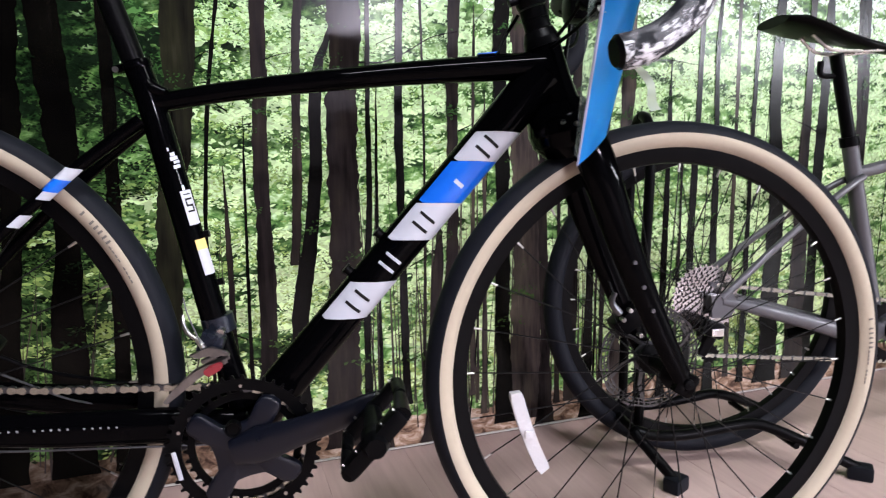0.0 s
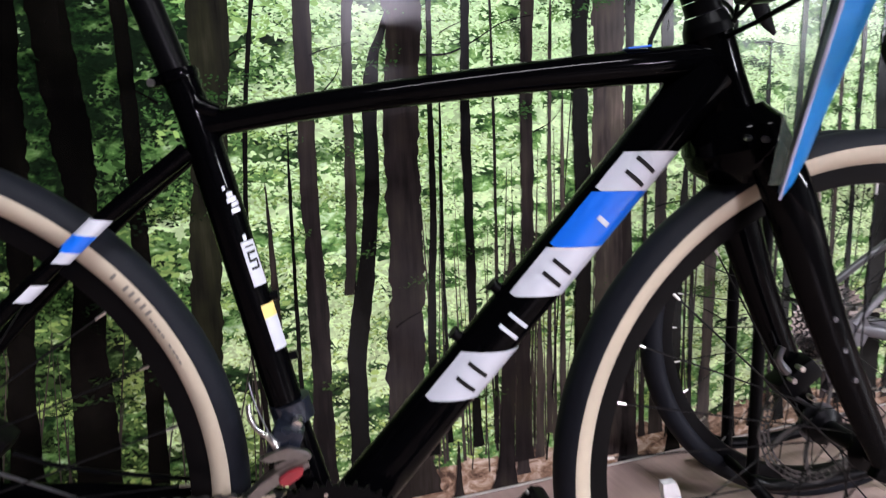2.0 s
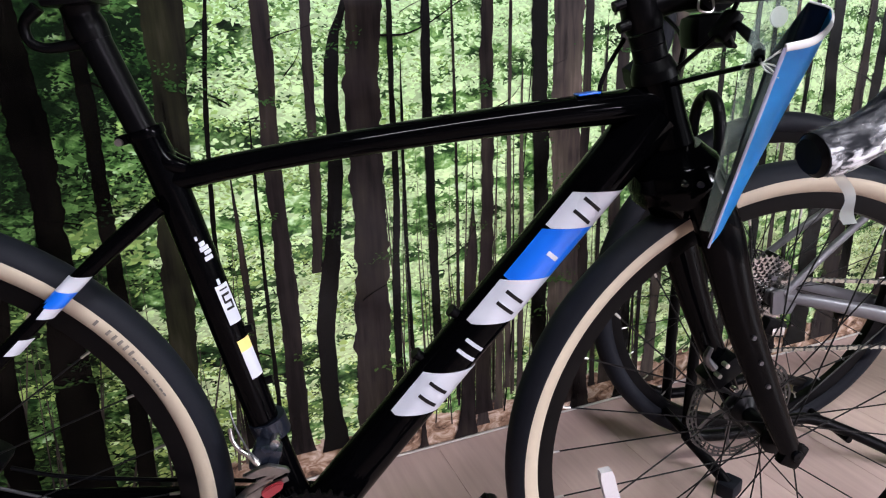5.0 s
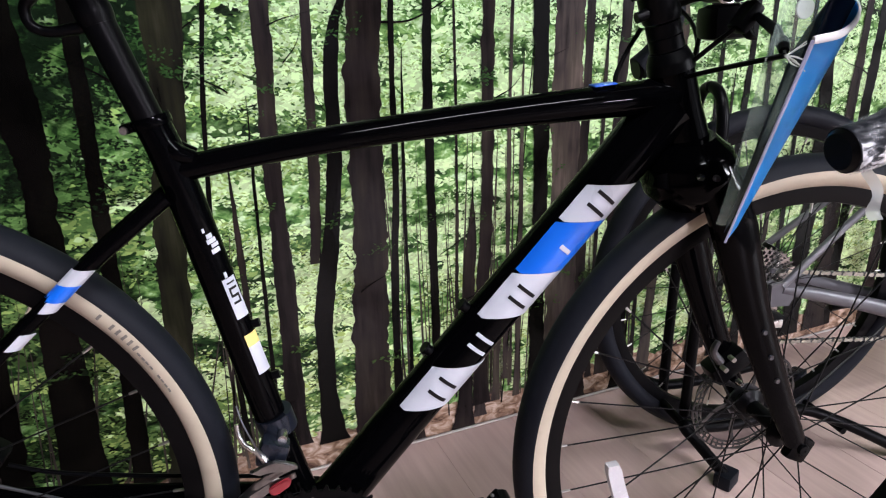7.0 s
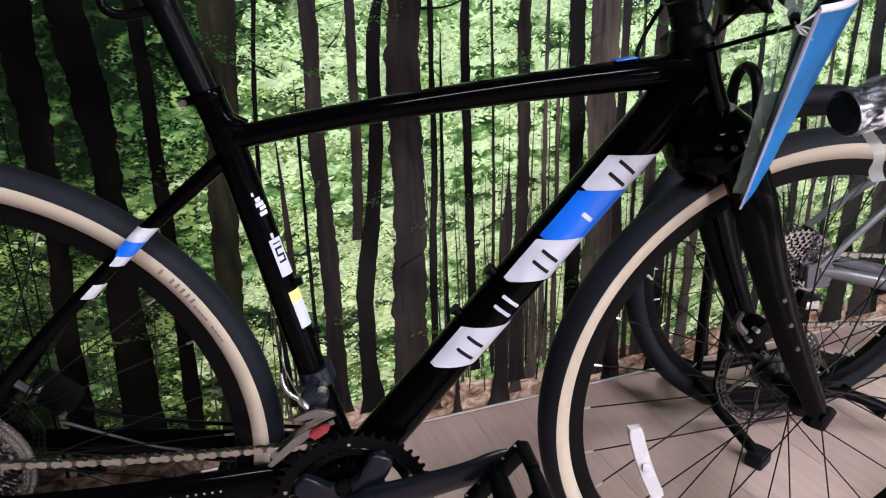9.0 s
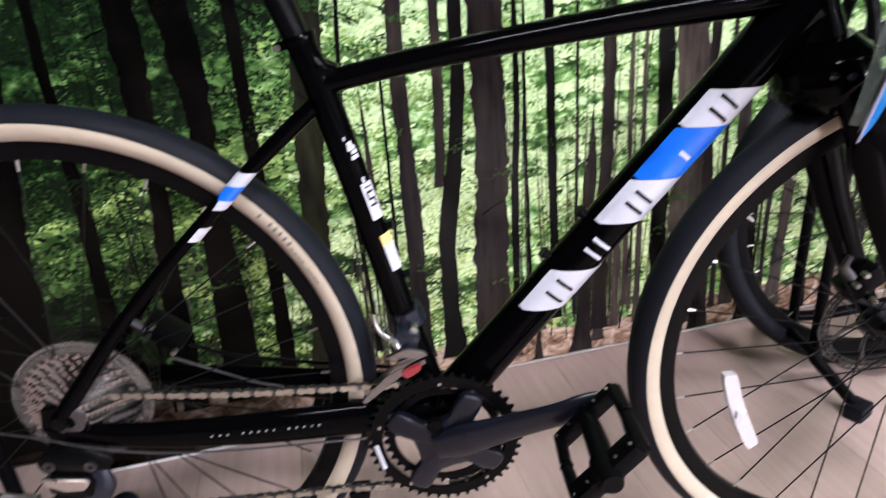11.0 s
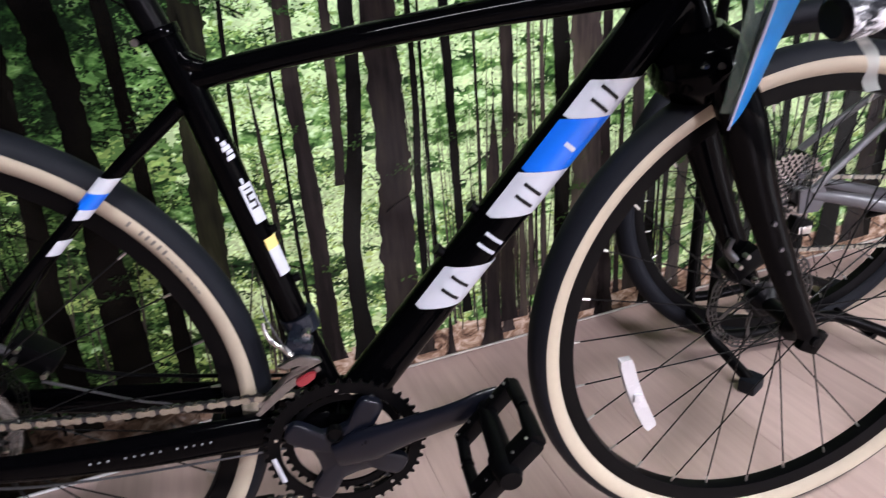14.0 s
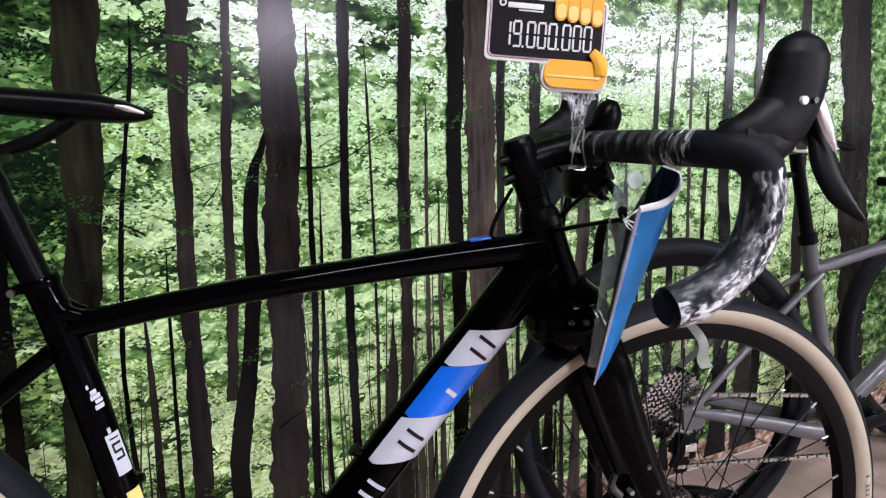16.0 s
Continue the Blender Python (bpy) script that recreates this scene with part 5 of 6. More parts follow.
part("bright_plate", bm, STEEL, rd, "polished steel outer plate")
part("lower_knuckle", tube(bmesh.new(), [(0.027, -0.074, -0.066), (0.025, -0.076, -0.088), (0.012, -0.076, -0.107), (0.0, -0.072, -0.116)], [0.009, 0.0175, 0.017, 0.009], segs=20, wide=0.6), GUNMETAL, rd)
part("spring_case", tube(bmesh.new(), [(-0.012, -0.06, -0.108), (-0.012, -0.084, -0.108)], 0.02, segs=24), SATIN_BLACK, rd)
for y in (-0.0435, -0.0565):
    bm = tube(bmesh.new(), [(0.0, y, -0.11), (-0.032, y, -0.138), (-0.075, y, -0.158)], [0.017, 0.013, 0.016], segs=12, wide=0.1)
    part("cage_plate", bm, SATIN_BLACK, rd)
for x, z in ((0.0, -0.11), (-0.071, -0.157)):
    part("jockey_wheel", ring_plate(bmesh.new(), toothed(11, 0.0185, 0.0215), disc(0.004, 55), -0.0525, -0.0475, (x, z)), SATIN_BLACK, rd, smooth=False)
for x, y, z in ((-0.022, -0.0865, -0.052), (0.025, -0.0865, -0.055)):
    part("pivot_bolt", ring_plate(bmesh.new(), disc(0.0068, 20), disc(0.0035, 20), y, y + 0.004, (x, z)), DARK_STEEL, rd)
for x, z in ((-0.052, -0.138), (-0.03, -0.16)):
    part("pulley_bolt", lathe(bmesh.new(), [(0.0005, -0.06), (0.0035, -0.06), (0.004, -0.057), (0.0005, -0.057)], (x, 0, z), 12), STEEL, rd)
part("cable_adjuster", tube(bmesh.new(), [(-0.06, -0.07, -0.112), (-0.078, -0.07, -0.11), (-0.08, -0.07, -0.109), (-0.1, -0.07, -0.105)], [0.0055, 0.0055, 0.0035, 0.0045], segs=10), STEEL, rd)
part("gear_cable", tube(bmesh.new(), [(-0.1, -0.07, -0.105), (-0.15, -0.066, -0.08), (-0.158, -0.066, -0.03), (-0.119, -0.074, 0.001)], 0.002, segs=8), SATIN_BLACK, rd)
part("gear_cable", tube(bmesh.new(), [(-0.119, -0.074, 0.001), (-0.04, -0.078, -0.012), (0.027, -0.077, -0.034), (0.09, -0.072, -0.051), (0.16, -0.066, -0.06), (0.26, -0.056, -0.066), (0.4, -0.04, -0.074)], 0.0014, segs=8), DARK_STEEL, rd)
part("hanger", plate(bmesh.new(), [(-0.02, -0.02), (0.008, -0.024), (0.004, -0.05), (-0.02, -0.056), (-0.03, -0.04)], -0.066, -0.06), SATIN_BLACK, bike)
part("rear_axle_end", lathe(bmesh.new(), [(0.001, -0.078), (0.008, -0.077), (0.009, -0.07), (0.001, -0.07)], (0, 0, 0), 18), SATIN_BLACK, bike)

# brake calipers
for cx, cz, nm in ((0.09, 0.046, 0), (0.985, 0.06, 1)):
    cal = part("brake_caliper", block(bmesh.new(), (cx, 0.045, cz), (0.056, 0.034, 0.03), Matrix.Rotation(radians(-38 if nm else 40), 4, "Y"), bevel=0.008), SATIN_BLACK, bike, "black disc brake caliper")
    for dx, dz in ((-0.007, 0.018), (0.012, -0.02), (-0.016, 0.004)):
        part("caliper_bolt", tube(bmesh.new(), [(cx + dx, 0.02, cz + dz), (cx + dx, 0.03, cz + dz)], 0.0034, segs=10), STEEL, cal)
    part("lever_arm", tube(bmesh.new(), [(cx - 0.02, 0.03, cz + 0.012), (cx - 0.034, 0.028, cz + 0.03), (cx - 0.03, 0.028, cz + 0.044)], [0.006, 0.005, 0.004], segs=8), DARK_STEEL, cal)
part("brake_cable", tube(bmesh.new(), [(0.094, 0.03, 0.015), (0.146, 0.031, -0.01), (0.2, 0.034, -0.036), (0.26, 0.036, -0.05)], [0.0022, 0.0016, 0.0016, 0.0016], segs=8), DARK_STEEL, bike)
part("brake_hose", tube(bmesh.new(), [(0.112, 0.05, 0.02), (0.15, 0.056, 0.0), (0.24, 0.058, -0.02), (0.38, 0.045, -0.032)], 0.0026, segs=8), SATIN_BLACK, bike)
part("brake_hose", tube(bmesh.new(), [(0.958, 0.045, 0.1), (0.935, 0.05, 0.16), (0.9, 0.05, 0.24), (0.872, 0.045, 0.32), (0.862, 0.03, 0.41), (0.87, 0.03, 0.5)], 0.0026, segs=8), SATIN_BLACK, bike)
part("front_axle_end", lathe(bmesh.new(), [(0.001, -0.07), (0.007, -0.069), (0.008, -0.062), (0.001, -0.062)], (1.028, 0, -0.004), 18), SATIN_BLACK, bike)

# cockpit
AXD = (HT0 - HT1) / np.linalg.norm(HT0 - HT1)
part("headset_cover", tube(bmesh.new(), [HT0 - AXD * 0.004, HT0 + AXD * 0.006, HT0 + AXD * 0.017], [0.0245, 0.0235, 0.019], segs=24), SATIN_BLACK, bike)
for k in range(2):
    part("spacer", tube(bmesh.new(), [HT0 + AXD * (0.018 + 0.014 * k), HT0 + AXD * (0.031 + 0.014 * k)], 0.0175, segs=24), SATIN_BLACK, bike)
C0 = HT0 + AXD * 0.047
C1 = HT0 + AXD * 0.094
stem = part("stem", tube(bmesh.new(), [C0, C0 + AXD * 0.003, C1 - AXD * 0.003, C1], [0.0185, 0.02, 0.02, 0.0175], segs=28, steps=8), SATIN_BLACK, bike, "matte black handlebar stem")
BAR = np.array((0.868, 0, 0.531))
part("extension", tube(bmesh.new(), [(C0 + C1) / 2, ((C0 + C1) / 2 + BAR) / 2 + (0, 0, 0.002), BAR], [0.018, 0.0165, 0.019], segs=24), SATIN_BLACK, stem)
part("faceplate", tube(bmesh.new(), [BAR + (0, -0.023, 0), BAR + (0, 0.023, 0)], 0.0225, segs=28), SATIN_BLACK, stem)
for d in (0.012, 0.033):
    p = C0 + AXD * d
    part("clamp_bolt", tube(bmesh.new(), [p + (-0.018, -0.009, -0.006), p + (-0.029, -0.009, -0.01)], 0.0055, segs=12), SATIN_BLACK, stem)
part("top_cap", tube(bmesh.new(), [C1, C1 + AXD * 0.004], [0.0172, 0.015], segs=24), SATIN_BLACK, stem)
for y in (-0.016, 0.016):
    part("face_bolt", tube(bmesh.new(), [BAR + (0.018, y, 0.012), BAR + (0.025, y, 0.014)], 0.004, segs=10), DARK_STEEL, stem)

flats = [(0.868, -0.02, 0.531), (0.869, -0.1, 0.531), (0.872, -0.165, 0.53), (0.879, -0.2, 0.5295), (0.898, -0.221, 0.5275), (0.9115, -0.2265, 0.514), (0.9146, -0.2275, 0.4925), (0.912, -0.228, 0.4685), (0.905, -0.228, 0.449), (0.892, -0.228, 0.4325), (0.8735, -0.228, 0.4175), (0.848, -0.228, 0.406), (0.829, -0.228, 0.4012)]
bar = part("handlebar", tube(bmesh.new(), [(0.868, -0.06, 0.531), (0.868, 0.06, 0.531)], 0.0158, segs=24), SATIN_BLACK, bike, "black drop handlebar wrapped in clear film")
for s in (1, -1):
    q = [(x, s * y, z) for x, y, z in flats]
    if s == -1:  # the bar stands slightly turned, its far side forward and higher
        q = [(x + 0.15 * y, y, z + 0.052 * y) for x, y, z in q[:-2]]
    part("taped_drop", tube(bmesh.new(), q, [0.0155, 0.0162, 0.0165, 0.016, 0.016, 0.0168, 0.0172, 0.0174, 0.0174, 0.0176, 0.0176, 0.0176, 0.0172], segs=24, steps=80), RUBBER, bar, "black taped bar drop")
    part("bar_plug", tube(bmesh.new(), [q[-1], (q[-1][0] - 0.004, q[-1][1], q[-1][2] - 0.001)], [0.0165, 0.0135], segs=20), SATIN_BLACK, bar)
    # hood: a rounded horn, blunt at its top
    h = [(0.872, 0.205, 0.531), (0.894, 0.213, 0.5365), (0.915, 0.216, 0.5425), (0.935, 0.216, 0.556), (0.9445, 0.216, 0.577), (0.9475, 0.216, 0.596), (0.9485, 0.216, 0.6095), (0.9485, 0.216, 0.6185), (0.9485, 0.216, 0.6245), (0.9485, 0.216, 0.6275)]
    shifter = part("shifter_hood", tube(bmesh.new(), [(x, -s * y, z) for x, y, z in h], [0.008, 0.0175, 0.0235, 0.027, 0.027, 0.0278, 0.0278, 0.0265, 0.0192, 0.003], segs=28, steps=60, wide=0.72), HOOD, bar, "black rubber brake hood")
    if s == -1:
        shifter.matrix_basis = Matrix.Translation((0.03, 0, 0.012))
    part("hood_skirt", tube(bmesh.new(), [(0.893, -s * 0.216, 0.536), (0.915, -s * 0.219, 0.533), (0.938, -s * 0.219, 0.539)], [0.0165, 0.0195, 0.014], segs=20, wide=0.9), HOOD, shifter)
    for x, z, mt, r in ((0.938, 0.5695, WHITE_CARD, 0.0042), (0.949, 0.57, DARK_STEEL, 0.0032)):
        part("hood_pin", tube(bmesh.new(), [(x, -s * 0.233, z), (x, -s * 0.238, z)], [r, r * 0.8], segs=14), mt, shifter)
    lev = part("brake_lever", tube(bmesh.new(), [(0.966, -s * 0.216, 0.58), (0.974, -s * 0.217, 0.55), (0.981, -s * 0.22, 0.522), (0.995, -s * 0.225, 0.495), (1.02, -s * 0.232, 0.47)], [0.008, 0.0105, 0.0138, 0.012, 0.003], segs=14, steps=24, wide=0.3), SATIN_BLACK, shifter, "black brake lever blade")
    part("lever_trim", tube(bmesh.new(), [(0.9625, -s * 0.2235, 0.588), (0.9665, -s * 0.226, 0.566), (0.976, -s * 0.2275, 0.546), (0.985, -s * 0.2275, 0.53)], [0.002, 0.0068, 0.0062, 0.0025], segs=12, wide=0.4), STEEL, lev, "bright lever trim strip")
    if s == 1:
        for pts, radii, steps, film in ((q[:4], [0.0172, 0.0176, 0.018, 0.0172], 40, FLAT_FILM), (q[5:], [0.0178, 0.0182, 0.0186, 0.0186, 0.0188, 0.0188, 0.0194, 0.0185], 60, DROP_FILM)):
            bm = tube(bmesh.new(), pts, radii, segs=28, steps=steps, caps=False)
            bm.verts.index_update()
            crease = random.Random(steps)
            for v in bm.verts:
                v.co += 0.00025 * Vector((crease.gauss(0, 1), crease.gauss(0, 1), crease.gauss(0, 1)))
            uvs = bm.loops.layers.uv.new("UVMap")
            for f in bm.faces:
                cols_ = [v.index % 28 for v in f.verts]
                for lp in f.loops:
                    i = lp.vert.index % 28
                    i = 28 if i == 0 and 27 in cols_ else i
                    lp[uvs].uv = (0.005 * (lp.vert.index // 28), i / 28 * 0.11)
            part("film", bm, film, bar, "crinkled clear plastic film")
        bm, rows = bmesh.new(), []
        for k in range(12):
            f = k / 11
            x = 0.846 + 0.03 * f + 0.004 * math.sin(5 * f)
            z = 0.391 - 0.045 * f
            w = 0.0022 + 0.0022 * f
            rows.append([bm.verts.new((x - w, -0.229 + 0.003 * math.sin(9 * f), z)), bm.verts.new((x + w, -0.233 + 0.002 * math.cos(7 * f), z + 0.002))])
        for a, b in zip(rows, rows[1:]):
            bm.faces.new((a[0], a[1], b[1], b[0]))
        bmesh.ops.solidify(bm, geom=bm.faces[:], thickness=0.0008)
        part("film_tail", bm, SLEEVE_SPOT, bar)

bell = part("bell", lathe(bmesh.new(), [(0.0005, -0.011), (0.012, -0.0095), (0.0175, -0.004), (0.0185, 0.004), (0.0165, 0.0085), (0.0005, 0.009)], (0, 0, 0), 32), SATIN_BLACK, bike, "small round black bell")
bell.matrix_basis = Matrix.Translation((0.881, -0.03, 0.56)) @ Matrix.Rotation(radians(18), 4, "Y") @ Matrix.Rotation(radians(25), 4, "Z") @ Matrix.Diagonal((0.9, 1, 1.2, 1))
part("bell_clamp", tube(bmesh.new(), [(0.872, -0.03, 0.54), (0.882, -0.03, 0.556)], 0.006, segs=12), SATIN_BLACK, bike)
part("bar_bracket", block(bmesh.new(), (0.868, -0.01, 0.49), (0.046, 0.04, 0.034), Matrix.Rotation(radians(-6), 4, "Y"), bevel=0.01), SATIN_BLACK, bike)
for pts in ([(0.832, -0.012, 0.448), (0.8445, -0.034, 0.47), (0.8512, -0.054, 0.4866), (0.8665, -0.05, 0.5065), (0.87, -0.055, 0.524)], [(0.826, -0.02, 0.437), (0.836, -0.06, 0.4475), (0.8395, -0.1, 0.456), (0.8406, -0.136, 0.463)], [(0.79, 0.015, 0.482), (0.772, 0.012, 0.452), (0.764, 0.008, 0.43), (0.772, 0.006, 0.42)], [(0.838, 0.014, 0.44), (0.88, 0.05, 0.455), (0.9, 0.1, 0.49), (0.89, 0.15, 0.52)]):
    part("cable", tube(bmesh.new(), pts, 0.0025, segs=8), SATIN_BLACK, bike)
part("cable_boot", tube(bmesh.new(), [(0.868, -0.05, 0.5), (0.8655, -0.066, 0.493), (0.857, -0.1, 0.4825), (0.853, -0.112, 0.478)], [0.0028, 0.0042, 0.0052, 0.0034], segs=12), RUBBER, bike)
part("cable_clip", block(bmesh.new(), (0.86, -0.052, 0.494), (0.014, 0.02, 0.03), Matrix.Rotation(radians(35), 4, "Y"), bevel=0.004), SATIN_BLACK, bike)
part("cable_clip", tube(bmesh.new(), [(0.86, -0.054, 0.484), (0.865, -0.056, 0.478), (0.872, -0.056, 0.475)], [0.006, 0.0045, 0.0015], segs=10), SATIN_BLACK, bike)
part("cable_adjuster", tube(bmesh.new(), [(0.852, -0.112, 0.4785), (0.849, -0.12, 0.474), (0.844, -0.131, 0.4665)], [0.003, 0.0058, 0.0042], segs=12), SATIN_BLACK, bike)
frayed = part("inner_wire", tube(bmesh.new(), [(0.8445, -0.13, 0.467), (0.8415, -0.137, 0.4625)], 0.0012, segs=6), STEEL, bike, "frayed bright cable ends")
for k, tip in enumerate(((0.8394, -0.164, 0.4525), (0.8425, -0.162, 0.455), (0.847, -0.158, 0.459), (0.8365, -0.16, 0.4555), (0.8555, -0.142, 0.473), (0.8585, -0.137, 0.4745))):
    mid = (0.5 * (0.841 + tip[0]) + 0.002 * math.sin(2 * k), 0.5 * (-0.138 + tip[1]), 0.5 * (0.4628 + tip[2]) + 0.0016 * math.cos(3 * k))
    part("strand", tube(bmesh.new(), [(0.841, -0.138, 0.4628), mid, tip], [0.0007, 0.0008, 0.0005], segs=6), WHITE_CARD, frayed)
part("top_tube_badge", block(bmesh.new(), (0.745, -0.004, 0.4285), (0.024, 0.016, 0.002), Matrix.Rotation(radians(-7), 4, "Y"), bevel=0.0008), BLUE_DECAL, bike)


# ---------------------------------------------------------------- hang card and price tag
def at_bike(ob):
    ob.matrix_basis = BIKE
    return ob


cols = [  # near edge, fold, back edge: top and bottom of each
    ((0.835, -0.172, 0.476), (0.839, -0.105, 0.289)),
    ((0.864, -0.168, 0.482), (0.856, -0.096, 0.301)),
    ((0.886, -0.156, 0.495), (0.872, -0.084, 0.314)),
    ((0.896, -0.14, 0.507), (0.884, -0.076, 0.325)),
    ((0.89, -0.122, 0.513), (0.89, -0.07, 0.332)),
    ((0.872, -0.114, 0.515), (0.88, -0.064, 0.338)),
]


def sheet(cols, nu=24, nv=16, thick=0.0006, wave=0.0):
    bm = bmesh.new()
    tops, lows = spline([c[0] for c in cols], nu), spline([c[1] for c in cols], nu)
    rows = []
    for i, (a, b) in enumerate(zip(tops, lows)):
        rows.append([bm.verts.new(a + (b - a) * j / nv + np.array((0, wave * math.sin(6 * j / nv + i * 0.3), 0))) for j in range(nv + 1)])
    for a, b in zip(rows, rows[1:]):
        for j in range(nv):
            bm.faces.new((a[j], a[j + 1], b[j + 1], b[j]))
    bmesh.ops.solidify(bm, geom=bm.faces[:], thickness=thick)
    return bm


card = at_bike(tagged(part("hang_card", sheet(cols[:4]), BLUE_CARD), "curled blue product card in a clear sleeve hanging from the handlebar", "hang tag"))
part("card_edge", tube(bmesh.new(), [cols[0][0], cols[1][0], cols[2][0], cols[3][0], cols[4][0]], [0.0032, 0.0034, 0.0024, 0.0014, 0.001], segs=12, wide=0.45), WHITE_CARD, card, "broad white folded top edge of the card")
part("back_flap", sheet([cols[3], cols[4], ((0.883, -0.125, 0.508), (0.88, -0.07, 0.33)), ((0.8665, -0.126, 0.485), (0.866, -0.078, 0.31)), ((0.8525, -0.13, 0.466), (0.85, -0.086, 0.292))]), NAVY_CARD, card, "dark inner side of the curled card")
part("card_lining", sheet([tuple((x + 0.001, y + 0.0022, z - 0.001) for x, y, z in c) for c in cols[:4]]), NAVY_CARD, card, "dark inner side of the curled card")
part("card_edge", tube(bmesh.new(), [cols[0][0], cols[0][1]], [0.0022, 0.0014], segs=8, wide=0.5), LILAC_CARD, card, "pale lilac side margin")
part("sleeve", sheet([((0.834, -0.134, 0.512), (0.842, -0.082, 0.3)), ((0.85, -0.137, 0.514), (0.848, -0.087, 0.3)), ((0.872, -0.135, 0.513), (0.856, -0.092, 0.302))], wave=0.0016), SLEEVE, card, "clear plastic sleeve")
part("sleeve_disc", lathe(bmesh.new(), [(0.0005, -0.001), (0.008, -0.001), (0.0085, 0), (0.008, 0.001), (0.0005, 0.001)], (0.8505, -0.138, 0.5), 24), SLEEVE_SPOT, card, "frosted round spot of the sleeve")

TAGM = BIKE @ Matrix.Translation((0.8095, -0.02, 0.651)) @ Matrix.Rotation(radians(-9), 4, "Z") @ Matrix.Rotation(radians(2.5), 4, "Y") @ Matrix.Scale(0.93, 4)
tag = tagged(new("price_tag"), "dark price board with white digits in a yellow cartoon grip", "price tag")
tag.matrix_basis = TAGM


def rounded(w, h, r, n=6, cx0=0.0, cz0=0.0):
    out = []
    for cx, cz, a0 in ((w - r, h - r, 0), (-w + r, h - r, 90), (-w + r, -h + r, 180), (w - r, -h + r, 270)):
        out += [(cx0 + cx + r * math.cos(radians(a0 + 90 * k / n)), cz0 + cz + r * math.sin(radians(a0 + 90 * k / n))) for k in range(n + 1)]
    return out


part("backing", plate(bmesh.new(), rounded(0.07, 0.0365, 0.007), 0.0, 0.003), WHITE_CARD, tag)
part("red_line", ring_plate(bmesh.new(), rounded(0.0672, 0.0336, 0.006), rounded(0.0664, 0.0328, 0.0055), -0.0006, 0.0002), RED_PLASTIC, tag)
part("face", plate(bmesh.new(), rounded(0.0645, 0.031, 0.005), -0.0012, -0.0002), TAG_DARK, tag)
part("brand_bar", block(bmesh.new(), (-0.0265, -0.0018, 0.0235), (0.041, 0.001, 0.0058), bevel=0.0004), WHITE_CARD, tag)
part("brand_bar", block(bmesh.new(), (-0.0205, -0.0018, 0.0185), (0.028, 0.001, 0.0015), bevel=0.0003), WHITE_CARD, tag)
part("brand_mark", ring_plate(bmesh.new(), disc(0.0042, 16), disc(0.0022, 16), -0.0022, -0.0012, (-0.053, 0.0255)), WHITE_CARD, tag)
SEG = {"0": "abcdef", "1": "bc", "9": "abcdfg"}
x = -0.052
for ch in "19.000.000":
    if ch == ".":
        part("digit_point", block(bmesh.new(), (x - 0.0005, -0.0018, -0.0205), (0.0022, 0.001, 0.0022)), WHITE_CARD, tag)
        x += 0.0036
        continue
    w, h, t = 0.0042, 0.0135, 0.0011
    place = {"a": (0, h, 1), "g": (0, 0, 1), "d": (0, -h, 1), "b": (w, h / 2, 0), "c": (w, -h / 2, 0), "f": (-w, h / 2, 0), "e": (-w, -h / 2, 0)}
    digit = None
    for c in SEG[ch]:
        px, pz, flat = place[c]
        a, b = (w - 0.0002, t) if flat else (t, h / 2 - 0.0012)
        cx, cz = x + 0.005 + px, pz - 0.007
        bm = plate(bmesh.new(), [(cx - a, cz - b), (cx + a, cz - b), (cx + a, cz + b), (cx - a, cz + b)], -0.0022, -0.0012)
        if digit is None:
            digit = part("digit", bm, WHITE_CARD, tag, smooth=False)
        else:
            part("segment", bm, WHITE_CARD, digit, smooth=False)
    x += 0.0125
for k in range(4):
    fx = 0.0135 + 0.0142 * k
    part("finger_shape", plate(bmesh.new(), rounded(0.0068, 0.024, 0.0066, 6, fx, 0.0345 - 0.0012 * k), -0.005, -0.0024), YELLOW, tag)
    part("finger_tip", plate(bmesh.new(), rounded(0.0055, 0.008, 0.0054, 6, fx, 0.0205 - 0.0012 * k), -0.0056, -0.005), PALE_YELLOW, tag)
part("grip_outline", plate(bmesh.new(), rounded(0.0392, 0.018, 0.015, 8, 0.036, -0.0485), -0.001, 0.0046), WHITE_CARD, tag)
part("grip_shape", plate(bmesh.new(), rounded(0.0365, 0.0155, 0.013, 8, 0.036, -0.047), -0.004, -0.001), YELLOW, tag)
part("grip_band", block(bmesh.new(), (0.034, -0.0044, -0.05), (0.062, 0.0008, 0.0028), bevel=0.0003), PALE_YELLOW, tag)
part("thumb_shape", tube(bmesh.new(), [(0.066, -0.004, -0.046), (0.065, -0.005, -0.034), (0.059, -0.005, -0.026), (0.053, -0.005, -0.021)], [0.008, 0.0085, 0.0072, 0.005], segs=14, wide=0.3), YELLOW, tag)
bm = plate(bmesh.new(), [(0.006, -0.066), (0.074, -0.066), (0.074, -0.07), (0.06, -0.074), (0.054, -0.1), (0.054, -0.135), (0.04, -0.135), (0.04, -0.1), (0.032, -0.076), (0.006, -0.07)], 0.002, 0.005)
part("clear_stalk", bm, WRAP, tag, "clear plastic stalk")
part("wire_clip", tube(bmesh.new(), [(0.05, -0.003, -0.105), (0.038, -0.022, -0.125), (0.034, -0.03, -0.152), (0.048, -0.03, -0.153), (0.046, -0.024, -0.13), (0.053, -0.003, -0.108)], 0.0012, segs=6), STEEL, tag)


# ---------------------------------------------------------------- rear stands
def foot_block(parent, p):
    part("rubber_foot", block(bmesh.new(), p, (0.046, 0.034, 0.031), Matrix.Rotation(radians(-35 if (p[0] < 0) == (p[1] > 0) else 35), 4, "Z"), bevel=0.006), RUBBER, parent)


